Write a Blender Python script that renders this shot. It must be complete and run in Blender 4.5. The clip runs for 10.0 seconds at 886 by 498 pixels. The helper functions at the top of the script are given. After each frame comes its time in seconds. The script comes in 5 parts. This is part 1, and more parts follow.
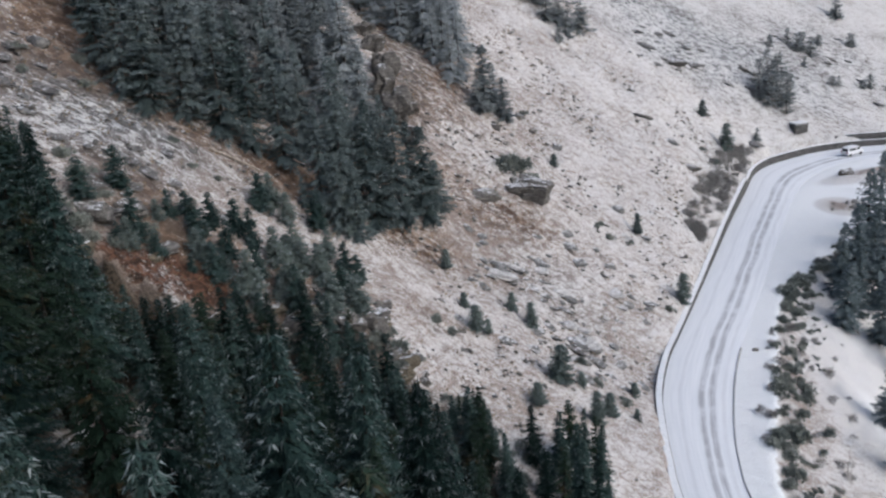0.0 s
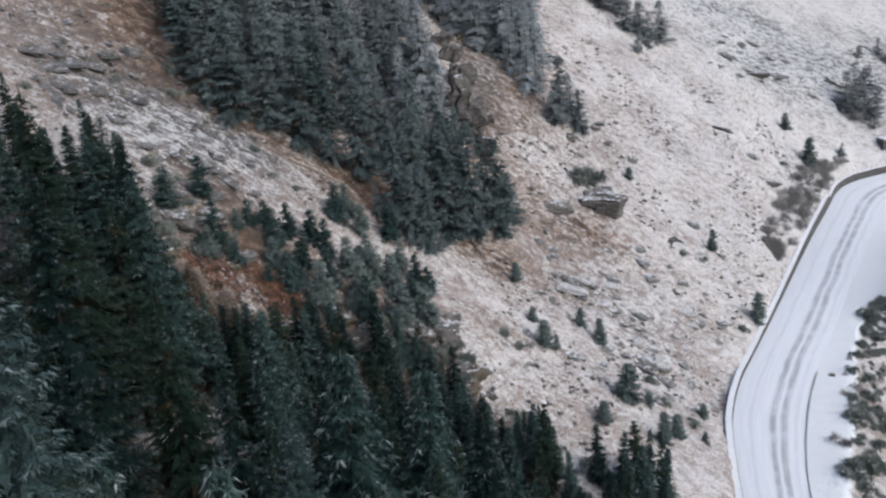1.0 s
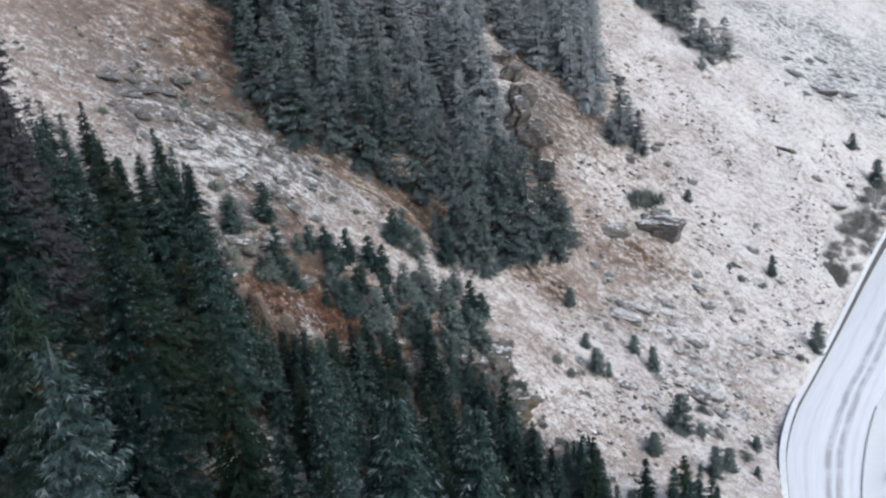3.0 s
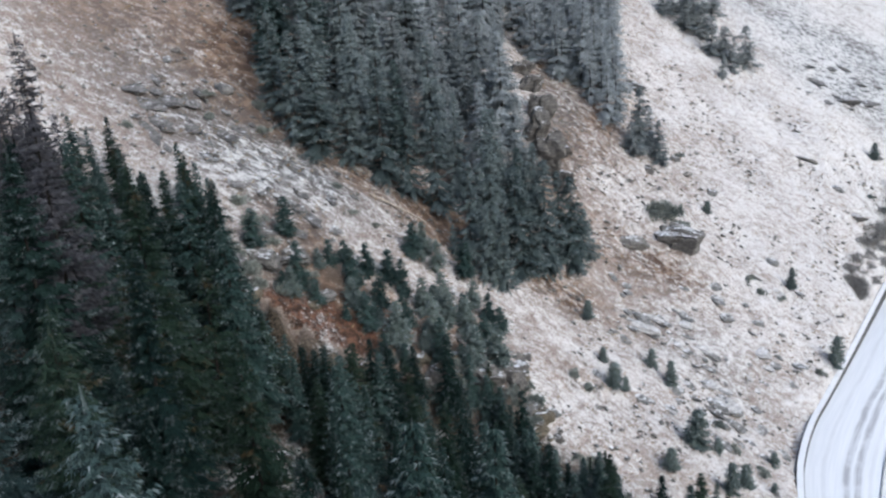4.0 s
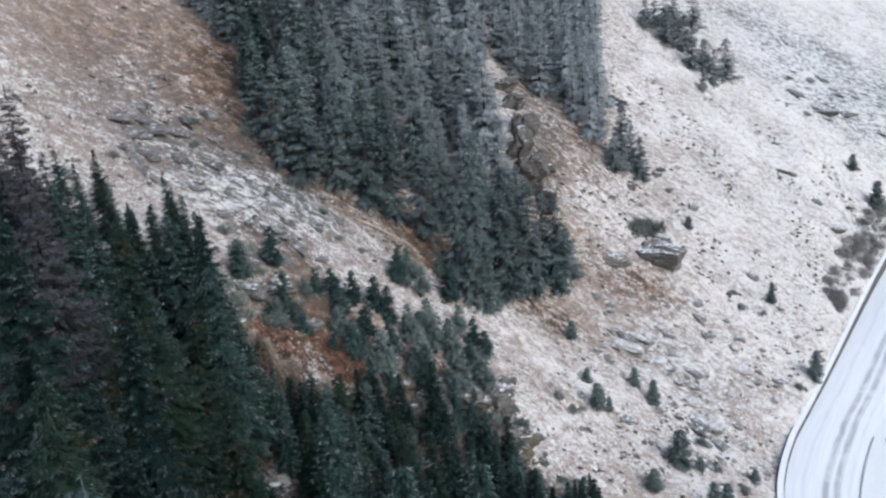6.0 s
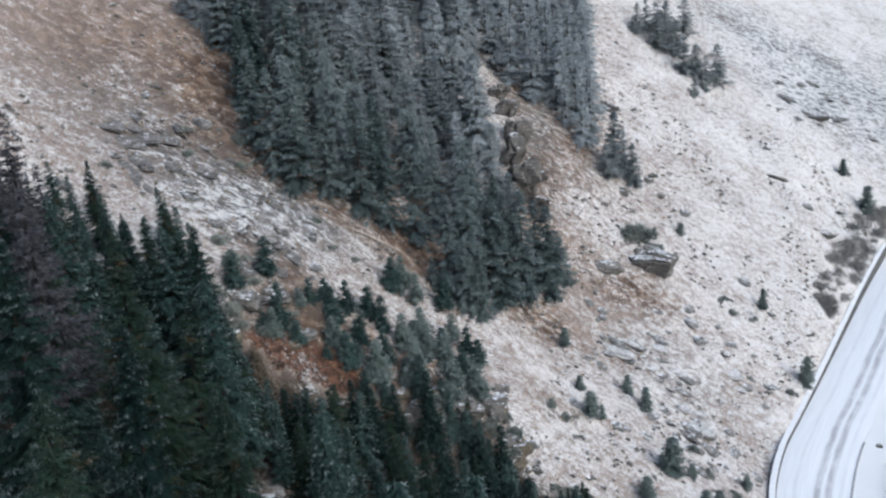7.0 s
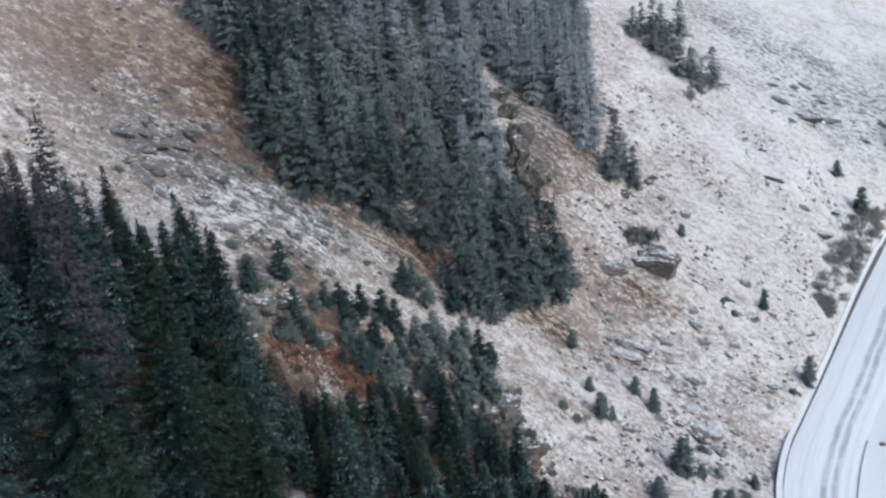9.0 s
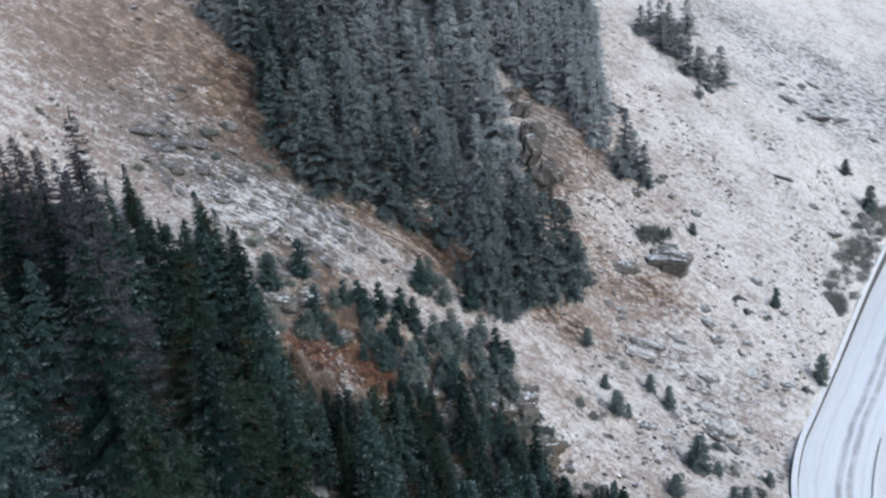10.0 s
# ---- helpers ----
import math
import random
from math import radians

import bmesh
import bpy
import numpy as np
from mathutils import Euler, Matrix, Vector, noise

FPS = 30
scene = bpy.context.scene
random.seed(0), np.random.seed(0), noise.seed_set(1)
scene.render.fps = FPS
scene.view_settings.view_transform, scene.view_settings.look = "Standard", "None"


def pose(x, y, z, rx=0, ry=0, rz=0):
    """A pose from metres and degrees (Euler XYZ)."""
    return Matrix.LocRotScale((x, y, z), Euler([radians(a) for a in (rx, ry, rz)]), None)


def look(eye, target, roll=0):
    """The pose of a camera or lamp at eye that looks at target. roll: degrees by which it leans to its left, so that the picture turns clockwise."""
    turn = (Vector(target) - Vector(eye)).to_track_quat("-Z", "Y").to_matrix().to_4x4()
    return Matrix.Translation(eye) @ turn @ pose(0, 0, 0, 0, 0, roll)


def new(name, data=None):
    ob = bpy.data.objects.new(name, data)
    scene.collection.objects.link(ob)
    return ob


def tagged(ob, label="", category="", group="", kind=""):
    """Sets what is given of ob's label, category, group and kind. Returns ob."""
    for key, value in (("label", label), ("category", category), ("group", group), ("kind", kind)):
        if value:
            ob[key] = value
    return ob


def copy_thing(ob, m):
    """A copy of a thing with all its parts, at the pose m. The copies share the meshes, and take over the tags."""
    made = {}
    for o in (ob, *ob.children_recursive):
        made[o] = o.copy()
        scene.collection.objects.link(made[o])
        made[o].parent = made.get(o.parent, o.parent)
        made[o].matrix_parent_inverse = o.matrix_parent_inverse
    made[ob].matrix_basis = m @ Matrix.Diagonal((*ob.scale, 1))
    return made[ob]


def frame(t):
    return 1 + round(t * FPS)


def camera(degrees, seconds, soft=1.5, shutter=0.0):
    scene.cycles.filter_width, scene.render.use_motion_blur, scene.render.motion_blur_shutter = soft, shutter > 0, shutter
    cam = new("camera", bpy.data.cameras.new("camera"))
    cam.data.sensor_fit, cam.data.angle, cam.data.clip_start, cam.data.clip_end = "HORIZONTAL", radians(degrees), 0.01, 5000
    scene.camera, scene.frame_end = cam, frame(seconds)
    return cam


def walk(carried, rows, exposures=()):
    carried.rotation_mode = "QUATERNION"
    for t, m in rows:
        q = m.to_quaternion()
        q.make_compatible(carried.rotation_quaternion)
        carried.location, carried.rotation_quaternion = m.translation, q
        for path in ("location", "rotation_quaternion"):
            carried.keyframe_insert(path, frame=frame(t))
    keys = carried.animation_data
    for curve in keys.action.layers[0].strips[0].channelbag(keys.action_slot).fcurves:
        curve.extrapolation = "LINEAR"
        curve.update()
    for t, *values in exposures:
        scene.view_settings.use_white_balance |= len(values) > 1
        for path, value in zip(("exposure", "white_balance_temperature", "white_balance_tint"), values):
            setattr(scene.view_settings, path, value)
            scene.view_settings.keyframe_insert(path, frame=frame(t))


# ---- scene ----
cam = camera(54.33, 10.0, soft=2.4)
EXPOSURE = 0.25
PATH = [
    (0.0, 0.000, 0.000, 47.501, 69.107, 4.595, -1.751),
    (0.5, 0.047, -0.127, 48.192, 69.333, 4.587, 0.707),
    (1.0, 0.152, -0.242, 48.864, 69.520, 4.542, 3.332),
    (1.5, 0.285, -0.340, 49.544, 69.627, 4.529, 4.837),
    (2.0, 0.361, -0.410, 50.200, 69.690, 4.494, 5.869),
    (2.5, 0.457, -0.443, 50.874, 69.717, 4.462, 6.784),
    (4.0, 0.550, -0.445, 52.900, 69.801, 4.350, 8.738),
    (4.5, 0.589, -0.462, 53.579, 69.832, 4.324, 9.443),
    (5.0, 0.600, -0.470, 54.208, 69.774, 4.319, 9.188),
    (5.5, 0.612, -0.429, 54.831, 69.667, 4.360, 8.112),
    (6.0, 0.682, -0.459, 55.480, 69.615, 4.381, 7.619),
    (7.5, 0.625, -0.435, 56.448, 69.627, 4.244, 6.816),
    (8.0, -0.024, -0.530, 56.518, 69.616, 4.254, 6.420),
    (8.5, -0.867, -0.705, 56.581, 69.614, 4.260, 6.082),
    (9.0, -1.831, -0.906, 56.633, 69.664, 4.195, 6.007),
    (9.5, -2.761, -1.159, 56.668, 69.702, 4.290, 6.168),
    (10.0, -3.379, -1.317, 56.666, 69.666, 4.247, 5.993),
]
walk(cam, [(t, pose(x, y, z, rx, ry, rz)) for t, x, y, z, rx, ry, rz in PATH],
     exposures=[(0.0, EXPOSURE - 0.08, 5900, 8), (1.5, EXPOSURE + 0.12, 5820, 7), (2.5, EXPOSURE + 0.2, 5780, 6), (5.0, EXPOSURE + 0.36, 5700, 5), (7.5, EXPOSURE + 0.22, 5650, 4), (10.0, EXPOSURE + 0.15, 5600, 4)])

# ---- light: an overcast winter day ----
world = bpy.data.worlds.new("world")
scene.world = world
world.use_nodes = True
sky = world.node_tree.nodes.new("ShaderNodeTexSky")
sky.sky_type = "NISHITA"
sky.sun_disc = False
sky.sun_elevation = radians(38)
sky.sun_rotation = radians(120)
sky.dust_density = 4.0
sky.air_density = 1.0
background = world.node_tree.nodes["Background"]
background.inputs["Strength"].default_value = 0.12
world.node_tree.links.new(sky.outputs["Color"], background.inputs["Color"])
sun = new("sun", bpy.data.lights.new("sun", "SUN"))
sun.data.energy = 1.0
sun.data.angle = radians(70)
sun.data.color = (1.0, 0.97, 0.93)
sun.matrix_world = look((60, -35, 60), (0, 0, 0))


# ---- materials ----
class Nodes:
    """A small builder of node materials."""

    def __init__(self, name, rough=0.8, spec=0.2, metal=0.0):
        self.mat = bpy.data.materials.new(name)
        self.mat.use_nodes = True
        self.tree = self.mat.node_tree
        self.bsdf = self.tree.nodes["Principled BSDF"]
        self.bsdf.inputs["Roughness"].default_value = rough
        self.bsdf.inputs["Specular IOR Level"].default_value = spec
        self.bsdf.inputs["Metallic"].default_value = metal
        self.place = self.tree.nodes.new("ShaderNodeNewGeometry")
        self.local = self.tree.nodes.new("ShaderNodeTexCoord")

    def put(self, value, socket):
        if hasattr(value, "is_output"):
            self.tree.links.new(value, socket)
        elif value is not None:
            socket.default_value = value

    def world_at(self, scale=(1, 1, 1), turn=0.0):
        n = self.tree.nodes.new("ShaderNodeMapping")
        self.put(self.place.outputs["Position"], n.inputs["Vector"])
        n.inputs["Scale"].default_value = scale
        n.inputs["Rotation"].default_value = (0, 0, radians(turn))
        return n.outputs["Vector"]

    def noise(self, scale, at=None, detail=4.0, rough=0.6, warp=0.0):
        n = self.tree.nodes.new("ShaderNodeTexNoise")
        n.inputs["Scale"].default_value = scale
        n.inputs["Detail"].default_value = detail
        n.inputs["Roughness"].default_value = rough
        n.inputs["Distortion"].default_value = warp
        self.put(at if at is not None else self.place.outputs["Position"], n.inputs["Vector"])
        return n.outputs["Fac"]

    def clumps(self, scale, at=None):
        """Distance from the middle of the nearest lump, with wobbling outlines."""
        n = self.tree.nodes.new("ShaderNodeTexVoronoi")
        n.inputs["Scale"].default_value = scale
        n.inputs["Randomness"].default_value = 1.0
        wobble = self.tree.nodes.new("ShaderNodeTexNoise")
        wobble.inputs["Scale"].default_value = 2.5 * scale
        self.put(at if at is not None else self.place.outputs["Position"], wobble.inputs["Vector"])
        mixed = self.tree.nodes.new("ShaderNodeMix")
        mixed.data_type = "VECTOR"
        mixed.inputs["Factor"].default_value = 0.22 / scale
        self.put(at if at is not None else self.place.outputs["Position"], mixed.inputs["A"])
        self.put(wobble.outputs["Color"], mixed.inputs["B"])
        self.put(mixed.outputs["Result"], n.inputs["Vector"])
        return n.outputs["Distance"]

    def ramp(self, value, low, high, out_low=0.0, out_high=1.0):
        n = self.tree.nodes.new("ShaderNodeMapRange")
        n.interpolation_type = "SMOOTHSTEP"
        self.put(value, n.inputs["Value"])
        for key, v in (("From Min", low), ("From Max", high), ("To Min", out_low), ("To Max", out_high)):
            n.inputs[key].default_value = v
        return n.outputs["Result"]

    def math(self, kind, a, b=None):
        n = self.tree.nodes.new("ShaderNodeMath")
        n.operation = kind
        self.put(a, n.inputs[0])
        self.put(b, n.inputs[1])
        return n.outputs["Value"]

    def mix(self, factor, a, b):
        n = self.tree.nodes.new("ShaderNodeMix")
        n.data_type = "RGBA"
        self.put(factor, n.inputs["Factor"])
        for v, s in ((a, n.inputs["A"]), (b, n.inputs["B"])):
            self.put((*v, 1) if isinstance(v, tuple) else v, s)
        return n.outputs["Result"]

    def attribute(self, name):
        n = self.tree.nodes.new("ShaderNodeAttribute")
        n.attribute_name = name
        return n.outputs["Fac"]

    def normal_z(self):
        n = self.tree.nodes.new("ShaderNodeSeparateXYZ")
        self.put(self.place.outputs["Normal"], n.inputs[0])
        return n.outputs["Z"]

    def chance(self):
        n = self.tree.nodes.new("ShaderNodeObjectInfo")
        return n.outputs["Random"]

    def island(self):
        return self.place.outputs["Random Per Island"]

    def done(self, colour, bump=None, strength=0.5, distance=0.05):
        self.put((*colour, 1) if isinstance(colour, tuple) else colour, self.bsdf.inputs["Base Color"])
        if bump is not None:
            n = self.tree.nodes.new("ShaderNodeBump")
            n.inputs["Strength"].default_value = strength
            n.inputs["Distance"].default_value = distance
            self.put(bump, n.inputs["Height"])
            self.put(n.outputs["Normal"], self.bsdf.inputs["Normal"])
        return self.mat


def ground_material():
    n = Nodes("snow_dusted_slope", 0.9, 0.1)
    streak = n.world_at((0.85, 1.3, 1.1), 30)
    fine = n.noise(4.2, streak, 5, 0.70, 0.6)
    middle = n.noise(0.75, streak, 5, 0.62, 0.4)
    broad = n.noise(0.09, None, 3, 0.5)
    grain = n.noise(9.0, None, 3, 0.7)
    straw = n.mix(n.ramp(grain, 0.35, 0.65), (0.17, 0.138, 0.121), (0.42, 0.352, 0.315))
    soil = n.mix(n.ramp(middle, 0.4, 0.65), (0.09, 0.060, 0.044), (0.235, 0.162, 0.116))
    plants = n.mix(n.attribute("soil"), straw, soil)
    stone = n.mix(n.ramp(fine, 0.35, 0.62), (0.07, 0.07, 0.072), (0.22, 0.215, 0.215))
    strata = n.noise(0.9, n.world_at((0.35, 2.2, 1.6), 48), 5, 0.65, 0.5)
    stone = n.mix(n.ramp(strata, 0.42, 0.54), (0.085, 0.083, 0.083), stone)
    below = n.mix(n.attribute("stone"), plants, stone)
    rust = n.mix(n.ramp(n.noise(1.6, None, 6, 0.75), 0.4, 0.62), (0.034, 0.022, 0.017), (0.135, 0.07, 0.046))
    torn = n.ramp(n.math("ADD", n.attribute("rust"), n.math("MULTIPLY", n.math("SUBTRACT", n.noise(0.9, None, 6, 0.75), 0.5), 2.0)), 0.35, 0.6)
    below = n.mix(torn, below, rust)
    # needle litter, near-black so that forest and bank shade sits in the colour
    shaded_litter = n.mix(n.ramp(fine, 0.4, 0.6), (0.022, 0.019, 0.015), (0.075, 0.06, 0.045))
    below = n.mix(n.attribute("shaded_litter"), below, shaded_litter)
    snow = n.mix(n.ramp(broad, 0.3, 0.7), (0.68, 0.685, 0.695), (0.73, 0.722, 0.722))
    snow = n.mix(n.ramp(n.attribute("snow"), 0.66, 0.82), snow, (0.80, 0.81, 0.83))
    amount = n.math("ADD", n.math("MULTIPLY", fine, 0.70), n.math("MULTIPLY", middle, 0.30))
    amount = n.math("ADD", amount, n.math("MULTIPLY", n.math("SUBTRACT", broad, 0.5), 0.22))
    bands = n.noise(0.22, n.world_at((0.5, 1.2, 1.0), 40), 4, 0.6, 0.8)
    amount = n.math("ADD", amount, n.math("MULTIPLY", n.math("SUBTRACT", bands, 0.5), 0.26))
    amount = n.math("ADD", amount, n.math("SUBTRACT", n.attribute("snow"), 0.5))
    amount = n.math("ADD", amount, n.math("MULTIPLY", n.math("SUBTRACT", strata, 0.48), n.math("MULTIPLY", n.attribute("stone"), 0.9)))
    clumps = n.clumps(1.5, n.world_at((0.8, 1.5, 1.0), 35))
    pebbles = n.clumps(5.5, n.world_at((0.8, 1.6, 1.0), 50))
    lumps = n.math("ADD", n.math("MULTIPLY", clumps, 0.65), n.math("MULTIPLY", pebbles, 0.35))
    amount = n.math("ADD", amount, n.math("MULTIPLY", n.math("SUBTRACT", 0.62, lumps), 0.24))
    cover = n.math("MAXIMUM", n.ramp(amount, 0.39, 0.63, 0.0, 0.73), n.ramp(n.attribute("snow"), 0.66, 0.82))
    height = n.math("ADD", n.math("MULTIPLY", fine, 0.7), n.math("MULTIPLY", middle, 1.0))
    level = n.ramp(n.attribute("snow"), 0.66, 0.82, 1.0, 0.0)
    height = n.math("SUBTRACT", height, n.math("MULTIPLY", n.math("MULTIPLY", lumps, level), 0.9))
    return n.done(n.mix(cover, below, snow), height, 0.7, 0.25)


def road_material():
    n = Nodes("packed_snow_road", 0.75, 0.25)
    uv = n.tree.nodes.new("ShaderNodeSeparateXYZ")
    n.put(n.local.outputs["UV"], uv.inputs[0])
    across = n.math("ADD", uv.outputs["X"], n.math("MULTIPLY", n.math("SUBTRACT", n.noise(0.12), 0.5), 0.10))
    stretched = n.tree.nodes.new("ShaderNodeMapping")
    n.put(n.local.outputs["UV"], stretched.inputs["Vector"])
    stretched.inputs["Scale"].default_value = (26, 0.16, 1)
    lines = n.noise(1.0, stretched.outputs["Vector"], 4, 0.6)
    worn = None
    for middle, half in ((0.555, 0.05), (0.70, 0.05), (0.25, 0.03), (0.86, 0.03)):
        d = n.math("ABSOLUTE", n.math("SUBTRACT", across, middle))
        band = n.ramp(d, half * 0.3, half * 1.5, 1.0 if middle in (0.555, 0.70) else 0.25, 0.0)
        worn = band if worn is None else n.math("MAXIMUM", worn, band)
    worn = n.math("MULTIPLY", worn, n.ramp(lines, 0.28, 0.58, 0.25, 1.0))
    worn = n.math("MULTIPLY", worn, n.ramp(n.noise(0.35, None, 4), 0.3, 0.6, 0.45, 1.0))
    snow = n.mix(n.ramp(lines, 0.3, 0.7), (0.72, 0.735, 0.77), (0.79, 0.80, 0.83))
    colour = n.mix(n.math("MULTIPLY", worn, 0.66), snow, (0.22, 0.22, 0.24))
    return n.done(colour, n.math("SUBTRACT", n.noise(2.5), n.math("MULTIPLY", worn, 0.6)), 0.4, 0.06)


def stone_material(name, dark, light, snow_from=0.55):
    n = Nodes(name, 0.85, 0.25)
    fine = n.noise(5.0, None, 6, 0.65)
    layers = n.noise(1.6, n.world_at((0.5, 0.5, 4.0)), 4, 0.6)
    body = n.mix(n.ramp(n.math("ADD", n.math("MULTIPLY", fine, 0.5), n.math("MULTIPLY", layers, 0.5)), 0.38, 0.62), dark, light)
    top = n.math("ADD", n.normal_z(), n.math("MULTIPLY", n.math("SUBTRACT", n.noise(2.2, None, 5, 0.7), 0.5), 0.9))
    return n.done(n.mix(n.ramp(top, snow_from, snow_from + 0.2), body, (0.76, 0.77, 0.80)), n.math("ADD", fine, layers), 0.8, 0.12)


def needle_material(name, dark, light, frost, rusty=0.0):
    n = Nodes(name, 0.85, 0.05)
    dark, light = tuple(1.4 * c for c in dark), tuple(1.4 * c for c in light)
    own = n.mix(n.chance(), dark, light)
    twig = n.mix(n.math("MULTIPLY", n.island(), 0.45), own, light)
    grain = n.ramp(n.noise(14.0, None, 3, 0.7), 0.36, 0.62)
    twig = n.mix(grain, n.mix(0.45, twig, (0.002, 0.004, 0.004)), twig)
    if rusty:
        twig = n.mix(n.math("MULTIPLY", n.ramp(n.noise(0.8), 0.55, 0.7), rusty), twig, (0.14, 0.065, 0.025))
    patch = n.ramp(n.noise(0.9, None, 4, 0.7), 0.35, 0.70, 0.35, 1.0)
    amount = n.math("MULTIPLY", n.math("MULTIPLY", n.ramp(n.attribute("rime"), 0.15, 0.95), patch), 2.2 * frost)
    return n.done(n.mix(amount, twig, (0.60, 0.65, 0.68)))


def bark_material():
    n = Nodes("bark", 0.95, 0.1)
    grain = n.noise(6.0, n.world_at((3, 3, 0.6)), 5, 0.7)
    return n.done(n.mix(n.ramp(grain, 0.35, 0.65), (0.03, 0.026, 0.023), (0.10, 0.088, 0.08)), grain, 0.8, 0.03)


def plain_material(name, a, b, scale=4.0, rough=0.7, spec=0.3, metal=0.0):
    n = Nodes(name, rough, spec, metal)
    grain = n.noise(scale, None, 5, 0.65)
    return n.done(n.mix(n.ramp(grain, 0.35, 0.65), a, b), grain, 0.3, 0.02)


GROUND = ground_material()
ROAD = road_material()
ROCK = stone_material("schist", (0.085, 0.084, 0.085), (0.25, 0.245, 0.24), 0.90)
LEDGE = stone_material("ledge_schist", (0.06, 0.057, 0.055), (0.20, 0.19, 0.185), 0.95)
SLAB = stone_material("pale_schist", (0.29, 0.282, 0.28), (0.53, 0.52, 0.52), 0.95)
BOULDER = stone_material("dark_schist", (0.065, 0.06, 0.056), (0.19, 0.178, 0.165), 0.90)
CRAG = stone_material("crag_stone", (0.055, 0.052, 0.050), (0.16, 0.147, 0.136), 0.90)
MOSSY = stone_material("mossy_schist", (0.05, 0.044, 0.034), (0.16, 0.135, 0.10), 0.9)
WALL = stone_material("wall_stone", (0.045, 0.044, 0.043), (0.14, 0.135, 0.13), 0.72)
KERB = stone_material("kerb_stone", (0.14, 0.138, 0.136), (0.28, 0.275, 0.27), 0.8)
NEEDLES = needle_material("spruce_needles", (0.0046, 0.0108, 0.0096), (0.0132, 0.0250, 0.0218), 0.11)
FROSTED = needle_material("frosted_needles", (0.0135, 0.028, 0.0255), (0.038, 0.062, 0.057), 0.18)
# pale base tone holds the mist over the upper stand; rime comes on top
MISTY = needle_material("mist_paled_needles", (0.178, 0.198, 0.210), (0.318, 0.342, 0.358), 0.2)
# frosted needles, with distant haze painted into the pale base
FARTREE = needle_material("haze_pale_frosted_needles", (0.14, 0.158, 0.162), (0.23, 0.243, 0.245), 0.35)
# base greyed for the haze hanging in the steep stand
HAZY = needle_material("haze_greyed_needles", (0.056, 0.073, 0.074), (0.15, 0.178, 0.180), 0.18)
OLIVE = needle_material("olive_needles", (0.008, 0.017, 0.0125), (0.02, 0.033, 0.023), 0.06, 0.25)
JUNIPER = needle_material("juniper_needles", (0.14, 0.158, 0.146), (0.235, 0.25, 0.23), 0.55, 0.1)
YOUNG = needle_material("young_needles", (0.062, 0.081, 0.077), (0.120, 0.146, 0.134), 0.28)
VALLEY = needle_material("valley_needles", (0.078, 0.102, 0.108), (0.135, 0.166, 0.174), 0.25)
LARCH = plain_material("larch_twigs", (0.034, 0.034, 0.040), (0.085, 0.083, 0.092), 3.0, 0.9, 0.1)
TWIGS = plain_material("bare_twigs", (0.17, 0.162, 0.155), (0.36, 0.345, 0.335), 3.0, 0.9, 0.1)
GRASS = plain_material("dry_grass", (0.16, 0.11, 0.065), (0.40, 0.31, 0.20), 1.5, 0.9, 0.1)
FROSTBLUE = needle_material("thick_frost_needles", (0.020, 0.037, 0.036), (0.044, 0.066, 0.066), 0.16)
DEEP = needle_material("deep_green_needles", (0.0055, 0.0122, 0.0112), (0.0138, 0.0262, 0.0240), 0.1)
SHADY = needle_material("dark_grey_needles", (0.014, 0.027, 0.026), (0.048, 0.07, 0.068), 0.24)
# grey base lifted to stand for mist in front of the high trees
DIM = needle_material("dim_mist_needles", (0.095, 0.111, 0.116), (0.180, 0.200, 0.208), 0.14)
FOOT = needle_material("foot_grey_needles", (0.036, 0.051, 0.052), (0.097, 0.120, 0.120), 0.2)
BARK = bark_material()
# darker bark, so that stems stand out less among the boughs
DARKBARK = plain_material("dark_bark", (0.010, 0.009, 0.008), (0.03, 0.027, 0.025), 4.0, 0.9, 0.1)
OLDWOOD = plain_material("weathered_wood", (0.20, 0.17, 0.14), (0.42, 0.37, 0.32), 5.0, 0.85, 0.15)
PAINT = plain_material("white_van_paint", (0.72, 0.73, 0.75), (0.80, 0.80, 0.81), 1.5, 0.3, 0.5)
TYRE = plain_material("tyre_rubber", (0.018, 0.018, 0.019), (0.035, 0.035, 0.036), 8.0, 0.85, 0.2)
DARKGLASS = plain_material("van_window_glass", (0.015, 0.018, 0.02), (0.03, 0.034, 0.038), 2.0, 0.08, 0.6)
LAMPRED = plain_material("tail_lamp_red", (0.25, 0.012, 0.01), (0.33, 0.02, 0.015), 6.0, 0.25, 0.5)


# ---- the lie of the land ----
LAND = (18.99, 14.04, 3.06, -31.34, -1.42, 3.93)
SWELLS = (
    (5, 85, 9, -2.32),
    (-20, 40, 9, 5.13),
    (50, 135, 9, 3.15),
    (25, 80, 9, -3.25),
    (-25, 65, 9, 2.84),
    (-5, 110, 9, 2.19),
    (50, 90, 16, -3.83),
    (-35, 90, 9, 2.8),
    (-8, 14, 10, 9),
    (-12, 47, 8, -3),
    (4, 50, 9, -3),
)
# the road's two edges, and the outer edge of the level ground beside it
HILL_EDGE = ((17.2, 30.0), (17.6, 48.0), (18.5, 60.7), (19.0, 64.7), (20.0, 71.0), (21.3, 77.1), (23.8, 84.0), (27.0, 90.4), (32.8, 101.7),
             (44.2, 124.3), (52.4, 139.8), (57.0, 148.5), (61.5, 153.6), (67.2, 157.0), (74.0, 160.0), (84.0, 161.0), (100.0, 159.0), (125.0, 151.0))
